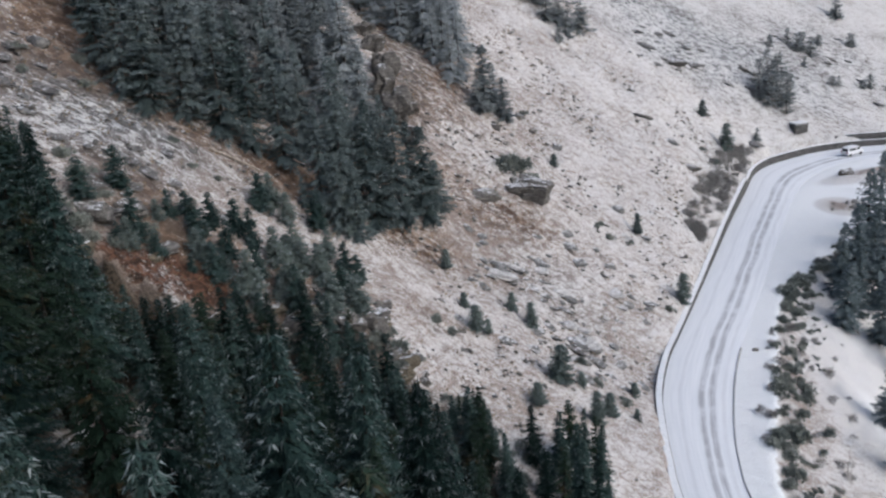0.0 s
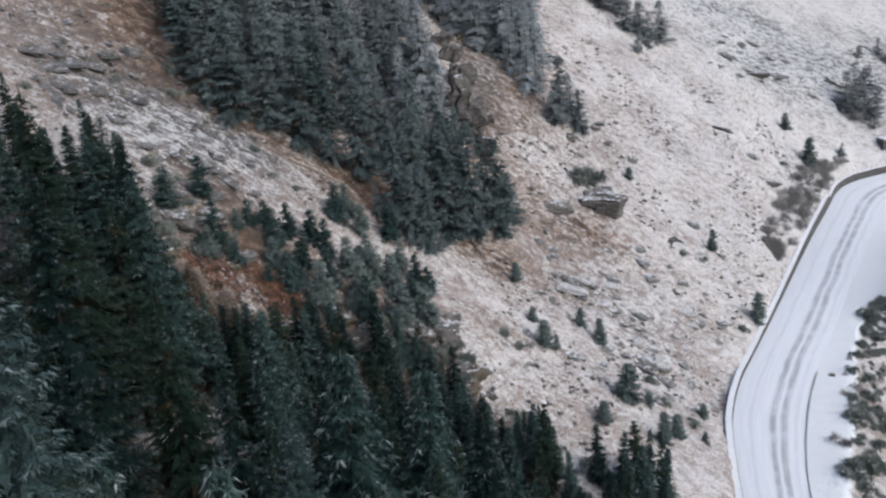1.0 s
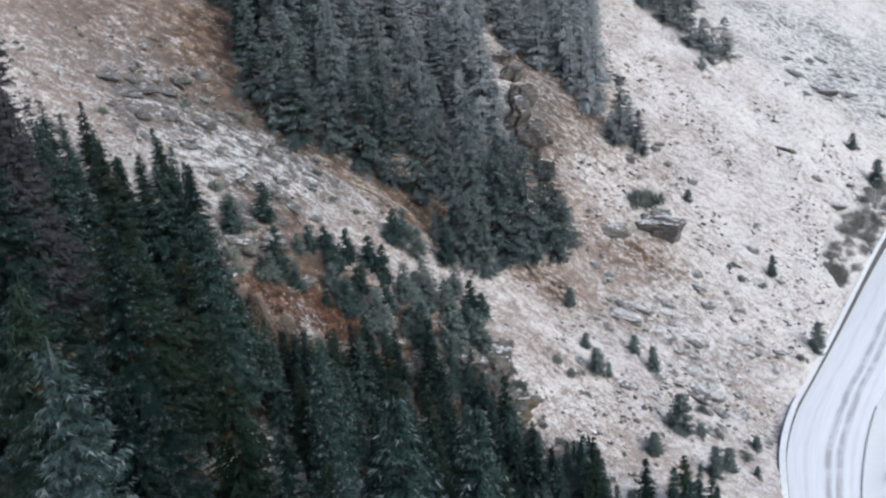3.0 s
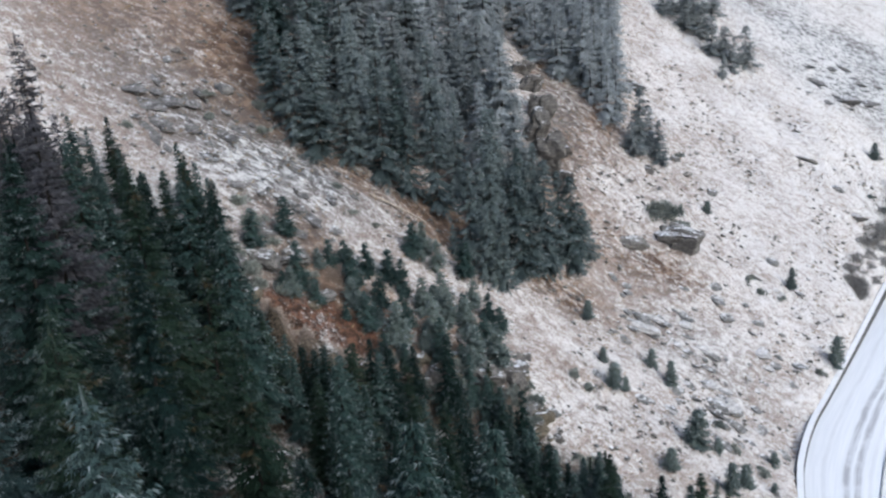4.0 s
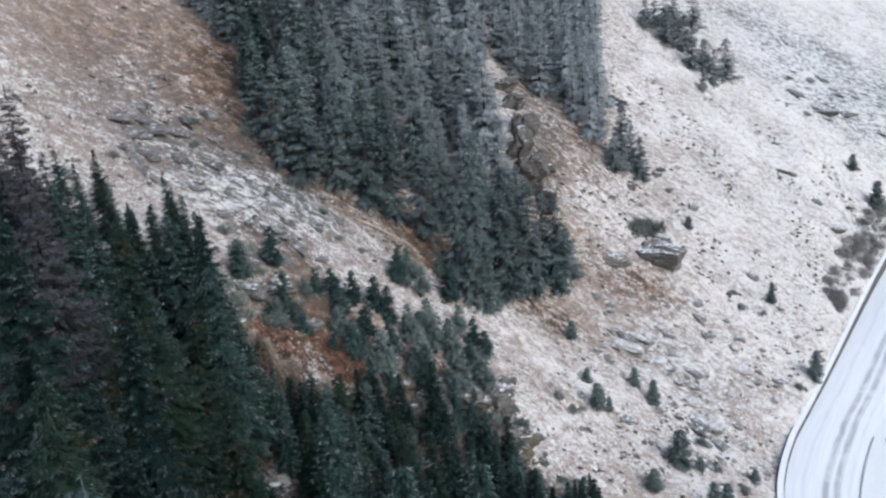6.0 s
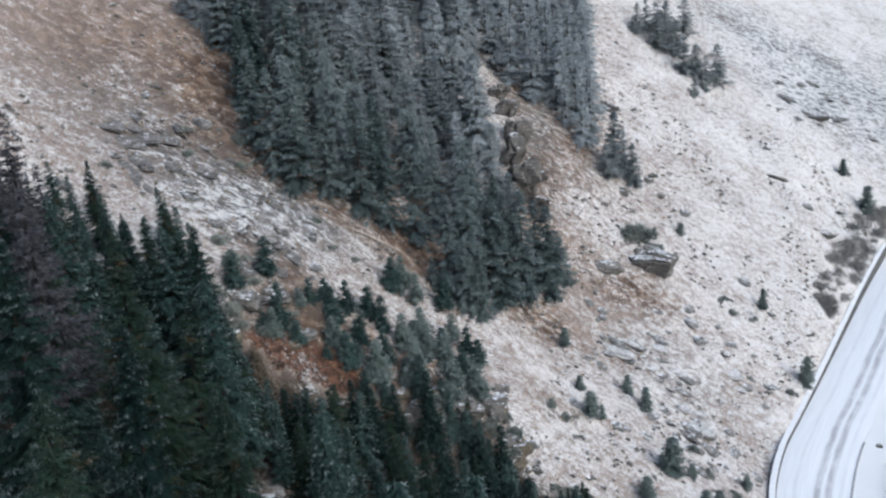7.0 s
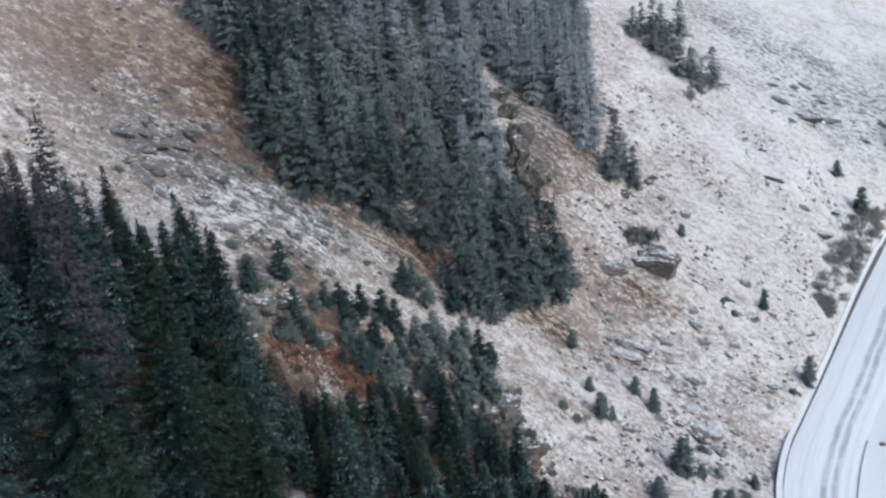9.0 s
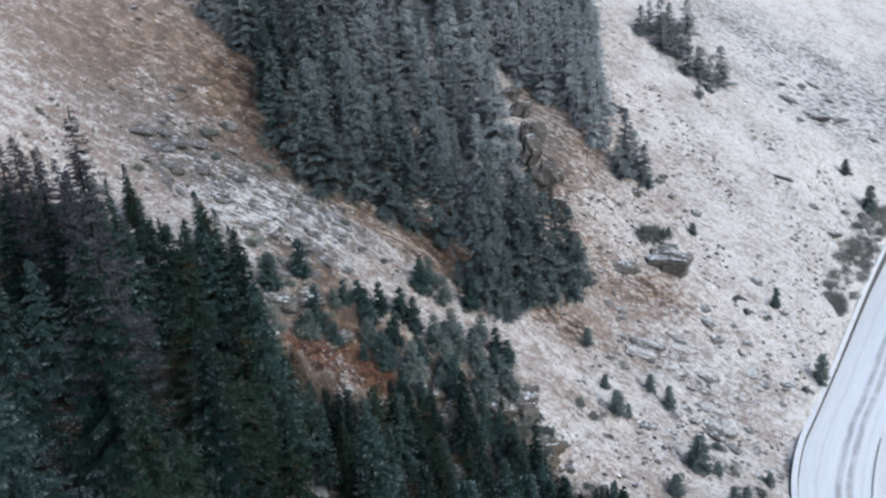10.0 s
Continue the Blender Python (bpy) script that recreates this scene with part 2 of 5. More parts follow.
VALLEY_EDGE = ((23.0, 30.0), (23.2, 48.0), (24.1, 60.1), (24.7, 63.9), (25.7, 68.2), (27.5, 73.9), (30.0, 80.4), (33.2, 87.2), (39.0, 98.0),
               (50.0, 119.0), (58.5, 134.5), (62.8, 141.2), (67.0, 146.0), (72.5, 150.0), (78.5, 152.4), (86.0, 153.2), (98.0, 151.5), (121.0, 144.0))
LEVEL_EDGE = ((25.0, 30.0), (25.4, 48.0), (26.5, 60.0), (29.0, 68.0), (32.5, 76.0), (36.0, 85.5), (42.5, 99.0), (55.0, 112.0), (64.0, 120.0),
              (72.0, 127.0), (84.0, 136.0), (104.0, 137.0), (121.0, 131.0))


def smooth_line(points, step=1.0):
    """Points along a soft curve through the given ones, about one step apart."""
    p = np.array(points, float)
    p = np.vstack([2 * p[0] - p[1], p, 2 * p[-1] - p[-2]])
    out = []
    for i in range(1, len(p) - 2):
        a, b, c, d = p[i - 1:i + 3]
        count = max(2, int(np.linalg.norm(c - b) / step))
        for s in np.linspace(0, 1, count, endpoint=False):
            out.append(0.5 * (2 * b + (c - a) * s + (2 * a - 5 * b + 4 * c - d) * s * s + (3 * b - a - 3 * c + d) * s ** 3))
    out.append(p[-2])
    return np.array(out)


def even_line(points, count):
    """The soft curve as that many points, evenly apart."""
    p = smooth_line(points, 0.5)
    s = np.append(0, np.cumsum(np.linalg.norm(np.diff(p, axis=0), axis=1)))
    at = np.linspace(0, s[-1], count)
    return np.stack([np.interp(at, s, p[:, 0]), np.interp(at, s, p[:, 1])], 1)


def side_of(x, y, line):
    """Signed distance from a line in the plan, positive on its right."""
    best = np.full(x.shape, 1e9)
    sign = np.zeros(x.shape)
    for a, b in zip(line[:-1], line[1:]):
        d = b - a
        s = np.clip(((x - a[0]) * d[0] + (y - a[1]) * d[1]) / (d @ d), 0, 1)
        gap = np.hypot(x - a[0] - s * d[0], y - a[1] - s * d[1])
        near = gap < best
        best = np.where(near, gap, best)
        sign = np.where(near, np.sign((x - a[0]) * d[1] - (y - a[1]) * d[0]), sign)
    return best * np.where(sign == 0, 1, sign)


SCARP = ((-34.0, 57.5), (-25.0, 56.2), (-19.0, 55.6), (-13.0, 59.3), (-8.0, 64.4), (-5.4, 62.2), (-2.2, 60.0), (2.5, 57.0), (9.0, 52.5))


def scarp_drop(x, y):
    """How far the ground drops on the near side of the broken edge at the foot of the slope."""
    d = side_of(x, y, np.array(SCARP)) + 0.7 * np.sin(1.3 * x + 0.4 * y) * np.sin(0.55 * x + 1.0) + 0.35 * np.sin(3.1 * x)
    step = np.clip(d / 1.8, 0, 1)
    back = np.clip((d - 6) / 18, 0, 1)
    ends = np.clip((x + 34) / 7, 0, 1) * np.clip((9 - x) / 5, 0, 1)
    return 4.6 * step * step * (3 - 2 * step) * (1 - 0.6 * back) * ends


def natural(x, y):
    """The hillside before the road was cut into it."""
    cx, cy = np.clip(x, -140, 170), np.clip(y, -60, 330)
    u, v = cx / 50, (cy - 90) / 50
    z = LAND[0] + LAND[1] * v + LAND[2] * v * v + LAND[3] * u + LAND[4] * u * v + LAND[5] * u * u
    for sx, sy, size, rise in SWELLS:
        z = z + rise * np.exp(-((cx - sx) ** 2 + (cy - sy) ** 2) / (2 * size * size))
    return z - scarp_drop(x, y) - 0.25 * (np.abs(x - cx) + np.abs(y - cy))


HILL_LINE, LEVEL_LINE = smooth_line(HILL_EDGE, 2.0), smooth_line(LEVEL_EDGE, 2.0)


def wall_top(y):
    """Height of the stone wall beside the road."""
    return 0.45 + 1.5 * np.clip((y - 92) / 45, 0, 1)


def land(x, y):
    """Height of the ground, with the road's bench cut in."""
    x, y = np.asarray(x, float), np.asarray(y, float)
    z = natural(x, y)
    near = (x > -5) & (x < 150) & (y > 0) & (y < 190)
    left = np.where(near, side_of(x, y, HILL_LINE), -99)
    right = np.where(near, side_of(x, y, LEVEL_LINE), -99)
    hill = np.minimum(np.maximum(z, 0.35), wall_top(y) + 0.95 * np.clip(-left, 0, 99))
    valley = np.maximum(z, -0.62 * np.clip(right, 0, 99))
    island = 1.1 * np.exp(-((x - 77) / 8.5) ** 2 - ((y - 143.5 - 0.25 * (x - 77)) / 2.6) ** 2)
    z = np.where(left < -0.75, hill, np.where(right < 0, island - 0.12, valley))
    return np.where(near, z, natural(x, y))


def ground_z(x, y):
    return float(land(np.array([x]), np.array([y]))[0])


# ---- helpers of this scene ----
def mesh_of(name, verts, faces, material, smooth=False):
    me = bpy.data.meshes.new(name)
    me.from_pydata([tuple(v) for v in verts], [], faces)
    me.materials.append(material)
    if smooth:
        me.polygons.foreach_set("use_smooth", [True] * len(me.polygons))
    me.update()
    return me


def part(name, me, parent, label=""):
    ob = new(name, me)
    ob.parent = parent
    return tagged(ob, label)


def from_bmesh(name, bm, material, smooth=False):
    me = bpy.data.meshes.new(name)
    bmesh.ops.recalc_face_normals(bm, faces=bm.faces)
    bm.to_mesh(me)
    bm.free()
    me.materials.append(material)
    if smooth:
        me.polygons.foreach_set("use_smooth", [True] * len(me.polygons))
    return me


def box_bmesh(size, bevel=0.0):
    bm = bmesh.new()
    bmesh.ops.create_cube(bm, size=1)
    bmesh.ops.scale(bm, vec=size, verts=bm.verts)
    if bevel:
        bmesh.ops.bevel(bm, geom=bm.edges[:], offset=bevel, segments=2, affect="EDGES")
    return bm


def patches(x, y, spots):
    """Soft patches: each spot is (x, y, radius along x, radius along y, amount)."""
    total = np.zeros(x.shape)
    for sx, sy, rx, ry, amount in spots:
        total = total + amount * np.exp(-(((x - sx) / rx) ** 2 + ((y - sy) / ry) ** 2))
    return total


# ---- the ground: one sheet to the horizon ----
def build_ground():
    dense_x, dense_y = np.arange(-66, 96, 0.55), np.arange(14, 182, 0.55)
    far = np.array([6, 14, 26, 45, 75, 120, 200, 350, 600, 1000, 1800])
    xs = np.concatenate([dense_x[0] - far[::-1], dense_x, dense_x[-1] + far])
    ys = np.concatenate([dense_y[0] - far[::-1], dense_y, dense_y[-1] + far])
    gx, gy = np.meshgrid(xs, ys)
    z = land(gx, gy)
    flat = (side_of(gx, gy, HILL_LINE) > -0.4) & (side_of(gx, gy, LEVEL_LINE) < 0.5) & (gy < 190) & (gx > -5)
    inner = (gx > -70) & (gx < 100) & (gy > 10) & (gy < 186)
    relief = np.zeros(z.shape)
    for i, j in zip(*np.nonzero(inner)):
        p = Vector((gx[i, j], gy[i, j], z[i, j]))
        relief[i, j] = 0.6 * noise.noise(p * 0.13) + 0.32 * noise.noise(p * 0.5) + 0.17 * noise.noise(p * 1.3)
    z = z + relief * np.where(flat, 0.10, 1.0)
    rows, cols = z.shape
    verts = np.stack([gx, gy, z], -1).reshape(-1, 3)
    k = np.arange(rows * cols).reshape(rows, cols)
    quads = np.stack([k[:-1, :-1], k[:-1, 1:], k[1:, 1:], k[1:, :-1]], -1).reshape(-1, 4)
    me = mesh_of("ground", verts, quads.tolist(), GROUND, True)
    x, y = verts[:, 0], verts[:, 1]
    level = flat.reshape(-1)
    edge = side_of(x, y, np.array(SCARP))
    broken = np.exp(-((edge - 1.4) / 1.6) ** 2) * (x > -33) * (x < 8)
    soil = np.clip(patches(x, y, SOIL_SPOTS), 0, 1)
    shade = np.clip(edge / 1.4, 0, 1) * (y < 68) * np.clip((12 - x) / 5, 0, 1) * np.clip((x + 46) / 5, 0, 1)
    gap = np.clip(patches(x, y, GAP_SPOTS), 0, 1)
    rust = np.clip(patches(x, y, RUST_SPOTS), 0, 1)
    # floor and bank face darkened: painted shade together with needle litter
    shaded_litter = np.clip(np.maximum(broken * 0.9, shade) * (1 - 0.9 * rust) + patches(x, y, SHADED_LITTER_SPOTS) - gap - 0.8 * rust, 0, 1)
    stone = np.clip(patches(x, y, STONE_SPOTS), 0, 1)
    right = np.clip((x - 5) / 40, 0, 1) * 0.065 + np.clip((y - 100) / 60, 0, 1) * 0.02
    snow = 0.486 + right - 0.08 * soil - 0.03 * rust - 0.05 * stone + patches(x, y, SNOW_SPOTS)
    island = np.exp(-((x - 77) / 8.5) ** 2 - ((y - 143.5 - 0.25 * (x - 77)) / 2.6) ** 2)
    below = side_of(x, y, LEVEL_LINE)
    snow = snow - 0.06 * np.exp(-((below - 2.2) / 2.2) ** 2) * (y > 62) * (y < 116)
    island = np.maximum(island, np.exp(-((x - 64) / 3.0) ** 2 - ((y - 129) / 3.5) ** 2))
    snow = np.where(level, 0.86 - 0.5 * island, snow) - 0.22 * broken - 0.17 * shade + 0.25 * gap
    for name, values in (("soil", soil), ("rust", rust), ("stone", stone), ("shaded_litter", shaded_litter), ("snow", np.clip(snow, 0, 1))):
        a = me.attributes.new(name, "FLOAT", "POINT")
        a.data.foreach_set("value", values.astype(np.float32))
    return tagged(new("ground", me), "steep hillside of dry grass and stones under thin snow", "ground", kind="structure")


GAP_SPOTS = ((-21.2, 41.6, 1.0, 1.2, 0.9), (-20.4, 49.0, 0.6, 1.4, 0.9), (-19.9, 46.6, 0.7, 1.4, 0.9), (-19.4, 44.2, 0.8, 1.4, 0.9), (-20.6, 43.6, 0.8, 0.9, 0.8))
# extra dark spots; those on the bank carry its shade
SHADED_LITTER_SPOTS = ((-3.5, 60.6, 2.2, 1.2, 0.8), (-0.8, 60.0, 2.0, 1.0, 0.7), (-25.0, 57.0, 1.6, 1.2, 0.8), (-21.6, 54.2, 2.6, 1.4, 0.9), (-18.5, 55.4, 2.6, 1.0, 0.8), (-16.5, 60.6, 4, 1.0, 0.6), (-12.0, 63.2, 3, 1.4, 0.6), (-21.5, 62.5, 4, 1.0, 0.5))
SOIL_SPOTS = ((-4, 117, 5, 4, 1.0), (-0.5, 115, 3, 3, 0.9), (-7, 124, 3, 5, 0.9), (2, 110, 3, 4, 0.5), (-2.5, 83.5, 4, 3, 0.7), (6, 94.5, 6, 3, 0.55), (10, 97, 5, 3, 0.5), (-1.2, 69.2, 3, 3, 0.4),
              (-26.7, 65.8, 2, 1.5, 0.9), (-22.9, 65.2, 2.5, 1.5, 0.9), (-19.6, 80, 5, 1.6, 0.9), (-25, 77, 4, 1.5, 0.8), (-31.5, 77, 3, 4, 0.6), (-12, 77.5, 3, 1.5, 0.6),
              (-40, 82, 18, 14, 0.75), (-24, 80, 7, 3, 0.8), (-20, 60, 7, 3.5, 1.0), (-12, 64.5, 6, 4, 0.9), (-14, 80, 8, 3, 0.9), (-5, 83, 4, 3, 0.7), (-3, 110, 3, 12, 0.8), (-12, 90, 14, 12, 0.7), (9, 96, 7, 4, 0.2), (-47, 98, 14, 6, 0.6),
              (-34, 88, 3, 8, 0.7), (2, 124, 5, 18, 0.5), (1, 70, 3, 3, 0.3), (10, 118, 12, 20, 0.3))
RUST_SPOTS = ((-20.6, 57.0, 2.3, 1.0, 1.0), (-18.4, 57.9, 2.3, 1.0, 1.0), (-23, 56.8, 1.6, 1.0, 0.7), (-16.6, 59.0, 1.8, 0.9, 0.9), (-9, 62.5, 2.0, 1.2, 0.5), (-20, 59, 3, 1.2, 0.5))
STONE_SPOTS = ((-28, 69, 7, 5, 0.8), (-24, 74, 6, 3, 0.7), (-38, 74, 8, 6, 0.5), (13, 86, 7, 7, 0.4), (-3, 112, 3, 9, 0.6), (48, 170, 16, 10, 0.9), (62, 178, 18, 12, 0.8), (90, 195, 24, 18, 0.8), (40, 185, 20, 10, 0.7), (47, 132, 5, 12, 0.7), (75, 172, 10, 8, 0.6))
SNOW_SPOTS = ((-50, 78, 10, 14, -0.05), (-27, 71, 8, 5, 0.03), (-45, 96, 20, 12, -0.09), (-30, 84, 10, 5, -0.04), (-19, 61, 7, 4, -0.08), (70, 185, 50, 40, -0.02), (-25, 70, 9, 5, -0.02), (8, 92, 14, 12, -0.02), (15, 82, 9, 9, 0.02), (50, 96, 7, 14, 0.22), (45, 78, 5, 10, 0.22), (37, 86, 3, 14, -0.05))
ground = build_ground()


def build_road():
    count, across = 150, 14
    a, b = even_line(HILL_EDGE, count), even_line(VALLEY_EDGE, count)
    verts, faces = [], []
    for i in range(count):
        for j in range(across + 1):
            s = j / across
            p = a[i] * (1 - s) + b[i] * s
            crown = 0.10 * (1 - (2 * s - 1) ** 2) - 0.03 * math.exp(-((s - 0.555) / 0.05) ** 2) - 0.03 * math.exp(-((s - 0.70) / 0.05) ** 2)
            verts.append((p[0], p[1], 0.0 + crown))
    for i in range(count - 1):
        for j in range(across):
            k = i * (across + 1) + j
            faces.append((k, k + 1, k + across + 2, k + across + 1))
    me = mesh_of("road", verts, faces, ROAD, True)
    uv = me.uv_layers.new(name="along")
    for loop in me.loops:
        i, j = divmod(loop.vertex_index, across + 1)
        uv.data[loop.index].uv = (j / across, float(i))
    return tagged(new("road", me), "curving mountain road under packed snow with grey tyre ruts", "road", kind="structure")


road = build_road()


def strip_wall(name, line, low, high, thick, material, offset=0.0, wobble=0.05):
    """A low wall along a line in the plan; low and high are functions of the share of its length."""
    verts, faces = [], []
    n = len(line)
    rnd = random.Random(n)
    for i in range(n):
        d = line[min(i + 1, n - 1)] - line[max(i - 1, 0)]
        d = d / np.linalg.norm(d)
        side = np.array([d[1], -d[0]])
        s = i / (n - 1)
        top = high(s) + rnd.uniform(-wobble, wobble)
        for across, z in ((0, low(s)), (0.04, top - 0.06), (0.10, top), (thick - 0.08, top + rnd.uniform(0, wobble)), (thick, top - 0.08), (thick + 0.05, low(s))):
            p = line[i] + side * (offset - across)
            verts.append((p[0], p[1], z))
    for i in range(n - 1):
        for j in range(5):
            k = i * 6 + j
            faces.append((k, k + 6, k + 7, k + 1))
    faces.append((0, 1, 2, 3, 4, 5))
    faces.append(tuple(reversed(range(6 * n - 6, 6 * n))))
    return new(name, mesh_of(name, verts, faces, material))


hill_line = even_line(HILL_EDGE, 400)
near_part = hill_line[hill_line[:, 1] < 141.0]
far_part = hill_line[len(near_part) - 1:]
tagged(strip_wall("retaining_wall", near_part, lambda s: -0.2, lambda s: float(wall_top(near_part[int(s * (len(near_part) - 1))][1])) + 0.08, 0.8, WALL, 0.0),
       "low dark stone wall with snow along the hill side of the road", "wall", kind="structure")
tagged(strip_wall("retaining_wall", far_part, lambda s: -0.2, lambda s: 1.25 + 0.1 * math.sin(9 * s), 0.7, WALL, 0.0),
       "dark stone retaining wall round the outside of the bend", "wall", kind="structure")
tagged(strip_wall("retaining_wall", far_part, lambda s: 0.6, lambda s: 2.5 - 0.4 * s, 0.6, WALL, -1.0),
       "upper tier of a dark stone wall with a snowy ledge", "wall", kind="structure")
valley_line = even_line(VALLEY_EDGE, 400)
valley_part = valley_line[(valley_line[:, 1] > 40) & (valley_line[:, 1] < 86)]
tagged(strip_wall("kerb", valley_part, lambda s: -0.2, lambda s: 0.12, 0.14, KERB, 0.08, 0.015),
       "thin dark stone kerb on the valley side of the road", "kerb", kind="structure")


# ---- conifers ----
def trunk_mesh(height, radius, material=None, sides=7, lean=0.0):
    verts, faces = [], []
    levels = 6
    for i in range(levels + 1):
        s = i / levels
        r = radius * (1 - 0.97 * s) * (1.25 if i == 0 else 1)
        for k in range(sides):
            a = 2 * math.pi * k / sides
            verts.append((r * math.cos(a) + lean * s * s, r * math.sin(a), height * s))
    for i in range(levels):
        for k in range(sides):
            m = (k + 1) % sides
            faces.append((i * sides + k, i * sides + m, (i + 1) * sides + m, (i + 1) * sides + k))
    return mesh_of("trunk", verts, faces, material or BARK, True)


def crown_mesh(seed, height, radius, levels, count, material, first=0.06, droop=0.35, fill=1.0, fine=1.0, taper=0.78, sprays=6000):
    """Drooping boughs at uneven heights; each is a flat frond of side branches, set with needle sprays, and some sprays hang."""
    rng = np.random.default_rng(seed)
    n = int(levels * count * 0.72 * fill)
    s = first + (0.975 - first) * rng.random(n) ** 1.05
    s[:n // 7] = rng.uniform(0.84, 0.985, n // 7)
    turn = rng.uniform(0, 2 * math.pi, n)
    lobes = 1 + 0.14 * np.sin(2 * turn + rng.uniform(0, 6) + 8 * s) + 0.10 * np.sin(5 * turn + rng.uniform(0, 6) - 6 * s)
    reach = radius * (1 - s) ** taper * np.where(s < first + 0.1, 0.75 + 2.5 * (s - first), 1.0) * lobes
    length = np.maximum(reach * rng.uniform(0.70, 1.12, n), 0.06 * radius)
    fall = droop * rng.uniform(0.6, 1.35, n) * (0.35 + 0.95 * (1 - s))
    up = np.array([0.0, 0.0, 1.0])
    out = np.stack([np.cos(turn), np.sin(turn), np.zeros(n)], 1)
    side = np.stack([-np.sin(turn), np.cos(turn), np.zeros(n)], 1)
    unit = 0.20 * radius / fine ** 0.5

    def spread_over(counts):
        owner = np.repeat(np.arange(len(counts)), counts)
        within = np.arange(len(owner)) - np.repeat(np.cumsum(counts) - counts, counts)
        return owner, within

    def unit_of(v):
        return v / np.maximum(np.linalg.norm(v, axis=1, keepdims=True), 1e-6)

    # side branches along each bough
    per = 2 * np.clip(np.ceil(1.7 * length / unit), 3, 30).astype(int)
    i, k = spread_over(per)
    u = 0.26 + 0.74 * (k + rng.random(len(k))) / per[i]
    way = np.where(k % 2 == 0, 1.0, -1.0)
    rise = length[i] * (0.10 * u - fall[i] * u * u + 0.20 * u ** 4)
    base = out[i] * (length[i] * u)[:, None] + up * (height * s[i] + rise)[:, None]
    span = np.maximum(length[i] * (0.40 - 0.28 * u), 0.5 * unit) * rng.uniform(0.7, 1.25, len(u))
    swing = np.radians(rng.uniform(32, 62, len(u)) * (1 - 0.6 * u ** 4))
    dip = -0.10 - 0.30 * rng.random(len(u)) - 0.5 * fall[i] * u
    branch = unit_of(out[i] * np.cos(swing)[:, None] + side[i] * (way * np.sin(swing))[:, None] + up * dip[:, None])
    # needle sprays along each side branch
    per = np.clip(np.ceil(6.5 * span / unit), 3, 17).astype(int)
    j, k = spread_over(per)
    v = (k + rng.random(len(k))) / per[j]
    share = min(1.0, sprays / len(j))
    outer = (0.3 + u[j]) * (0.5 + 0.5 * v)
    keep = rng.random(len(j)) < np.minimum(1.0, outer / outer.mean() * share)
    grown = (1.0 / share) ** 0.38
    j, k, v = j[keep], k[keep], v[keep]
    foot = base[j] + branch[j] * (span[j] * v * 0.9)[:, None]
    across = unit_of(np.cross(branch[j], up))
    tilt = np.where(k % 2 == 0, 1.0, -1.0) * rng.uniform(0.25, 0.85, len(k))
    hanging = rng.random(len(k)) < 0.30
    aim = branch[j] * 0.8 + across * tilt[:, None] - up * rng.uniform(0.05, 0.45, len(k))[:, None]
    aim = unit_of(np.where(hanging[:, None], branch[j] * 0.35 + across * (0.3 * tilt)[:, None] - up, aim))
    long = 0.52 * unit * grown * rng.uniform(0.65, 1.3, len(k)) * (1.2 - 0.5 * v)
    wide = unit_of(np.where(hanging[:, None], branch[j], np.cross(aim, up)) + rng.normal(0, 0.35, (len(k), 3))) * (0.16 * long)[:, None]
    verts = np.stack([foot - wide, foot + wide, foot + aim * long[:, None]], 1).reshape(-1, 3)
    rime = np.clip(u[j] ** 1.5 * (0.35 + 0.65 * v) * (0.25 * rng.random(len(k)) + 0.75 * rng.random(len(u))[j]) * 1.5, 0, 1) * np.where(hanging, 0.5, 1.0)
    # the older twigs near the stem, coarse and close
    near_stem = (0.05, 0.13, 0.22, 0.32, 0.43, 0.54)
    m = n * len(near_stem)
    w = np.tile(near_stem, n)
    b = np.repeat(np.arange(n), len(near_stem))
    turned = np.where(np.arange(m) % 2 == 0, 1.0, -1.0) * rng.uniform(0.25, 0.8, m)
    heart = out[b] * (length[b] * w)[:, None] + up * (height * s[b] + length[b] * (0.10 * w - fall[b] * w * w))[:, None]
    point = heart + (out[b] + side[b] * turned[:, None] - up * (0.15 + 0.6 * fall[b] + 0.35 * rng.random(m))[:, None]) * (length[b] * rng.uniform(0.24, 0.38, m))[:, None]
    half = (side[b] + 0.5 * up * rng.normal(0, 1, m)[:, None]) * (0.10 * length[b])[:, None]
    verts = np.vstack([verts, np.stack([heart - half, heart + half, point], 1).reshape(-1, 3)])
    rime = np.append(rime, np.zeros(m))
    # the leader
    tip = np.array([(-0.02 * radius, 0, 0.965 * height), (0.02 * radius, 0, 0.965 * height), (0, 0, height), (0, -0.02 * radius, 0.965 * height), (0, 0.02 * radius, 0.965 * height), (0, 0, height)])
    verts = np.vstack([verts, tip])
    rime = np.append(np.repeat(rime, 3), np.full(6, 0.5))
    me = bpy.data.meshes.new("crown")
    me.vertices.add(len(verts))
    me.vertices.foreach_set("co", verts.astype(np.float32).ravel())
    me.loops.add(len(verts))
    me.loops.foreach_set("vertex_index", np.arange(len(verts), dtype=np.int32))
    me.polygons.add(len(verts) // 3)
    me.polygons.foreach_set("loop_start", np.arange(0, len(verts), 3, dtype=np.int32))
    me.materials.append(material)
    me.update(calc_edges=True)
    me.attributes.new("rime", "FLOAT", "POINT").data.foreach_set("value", rime.astype(np.float32))
    return me


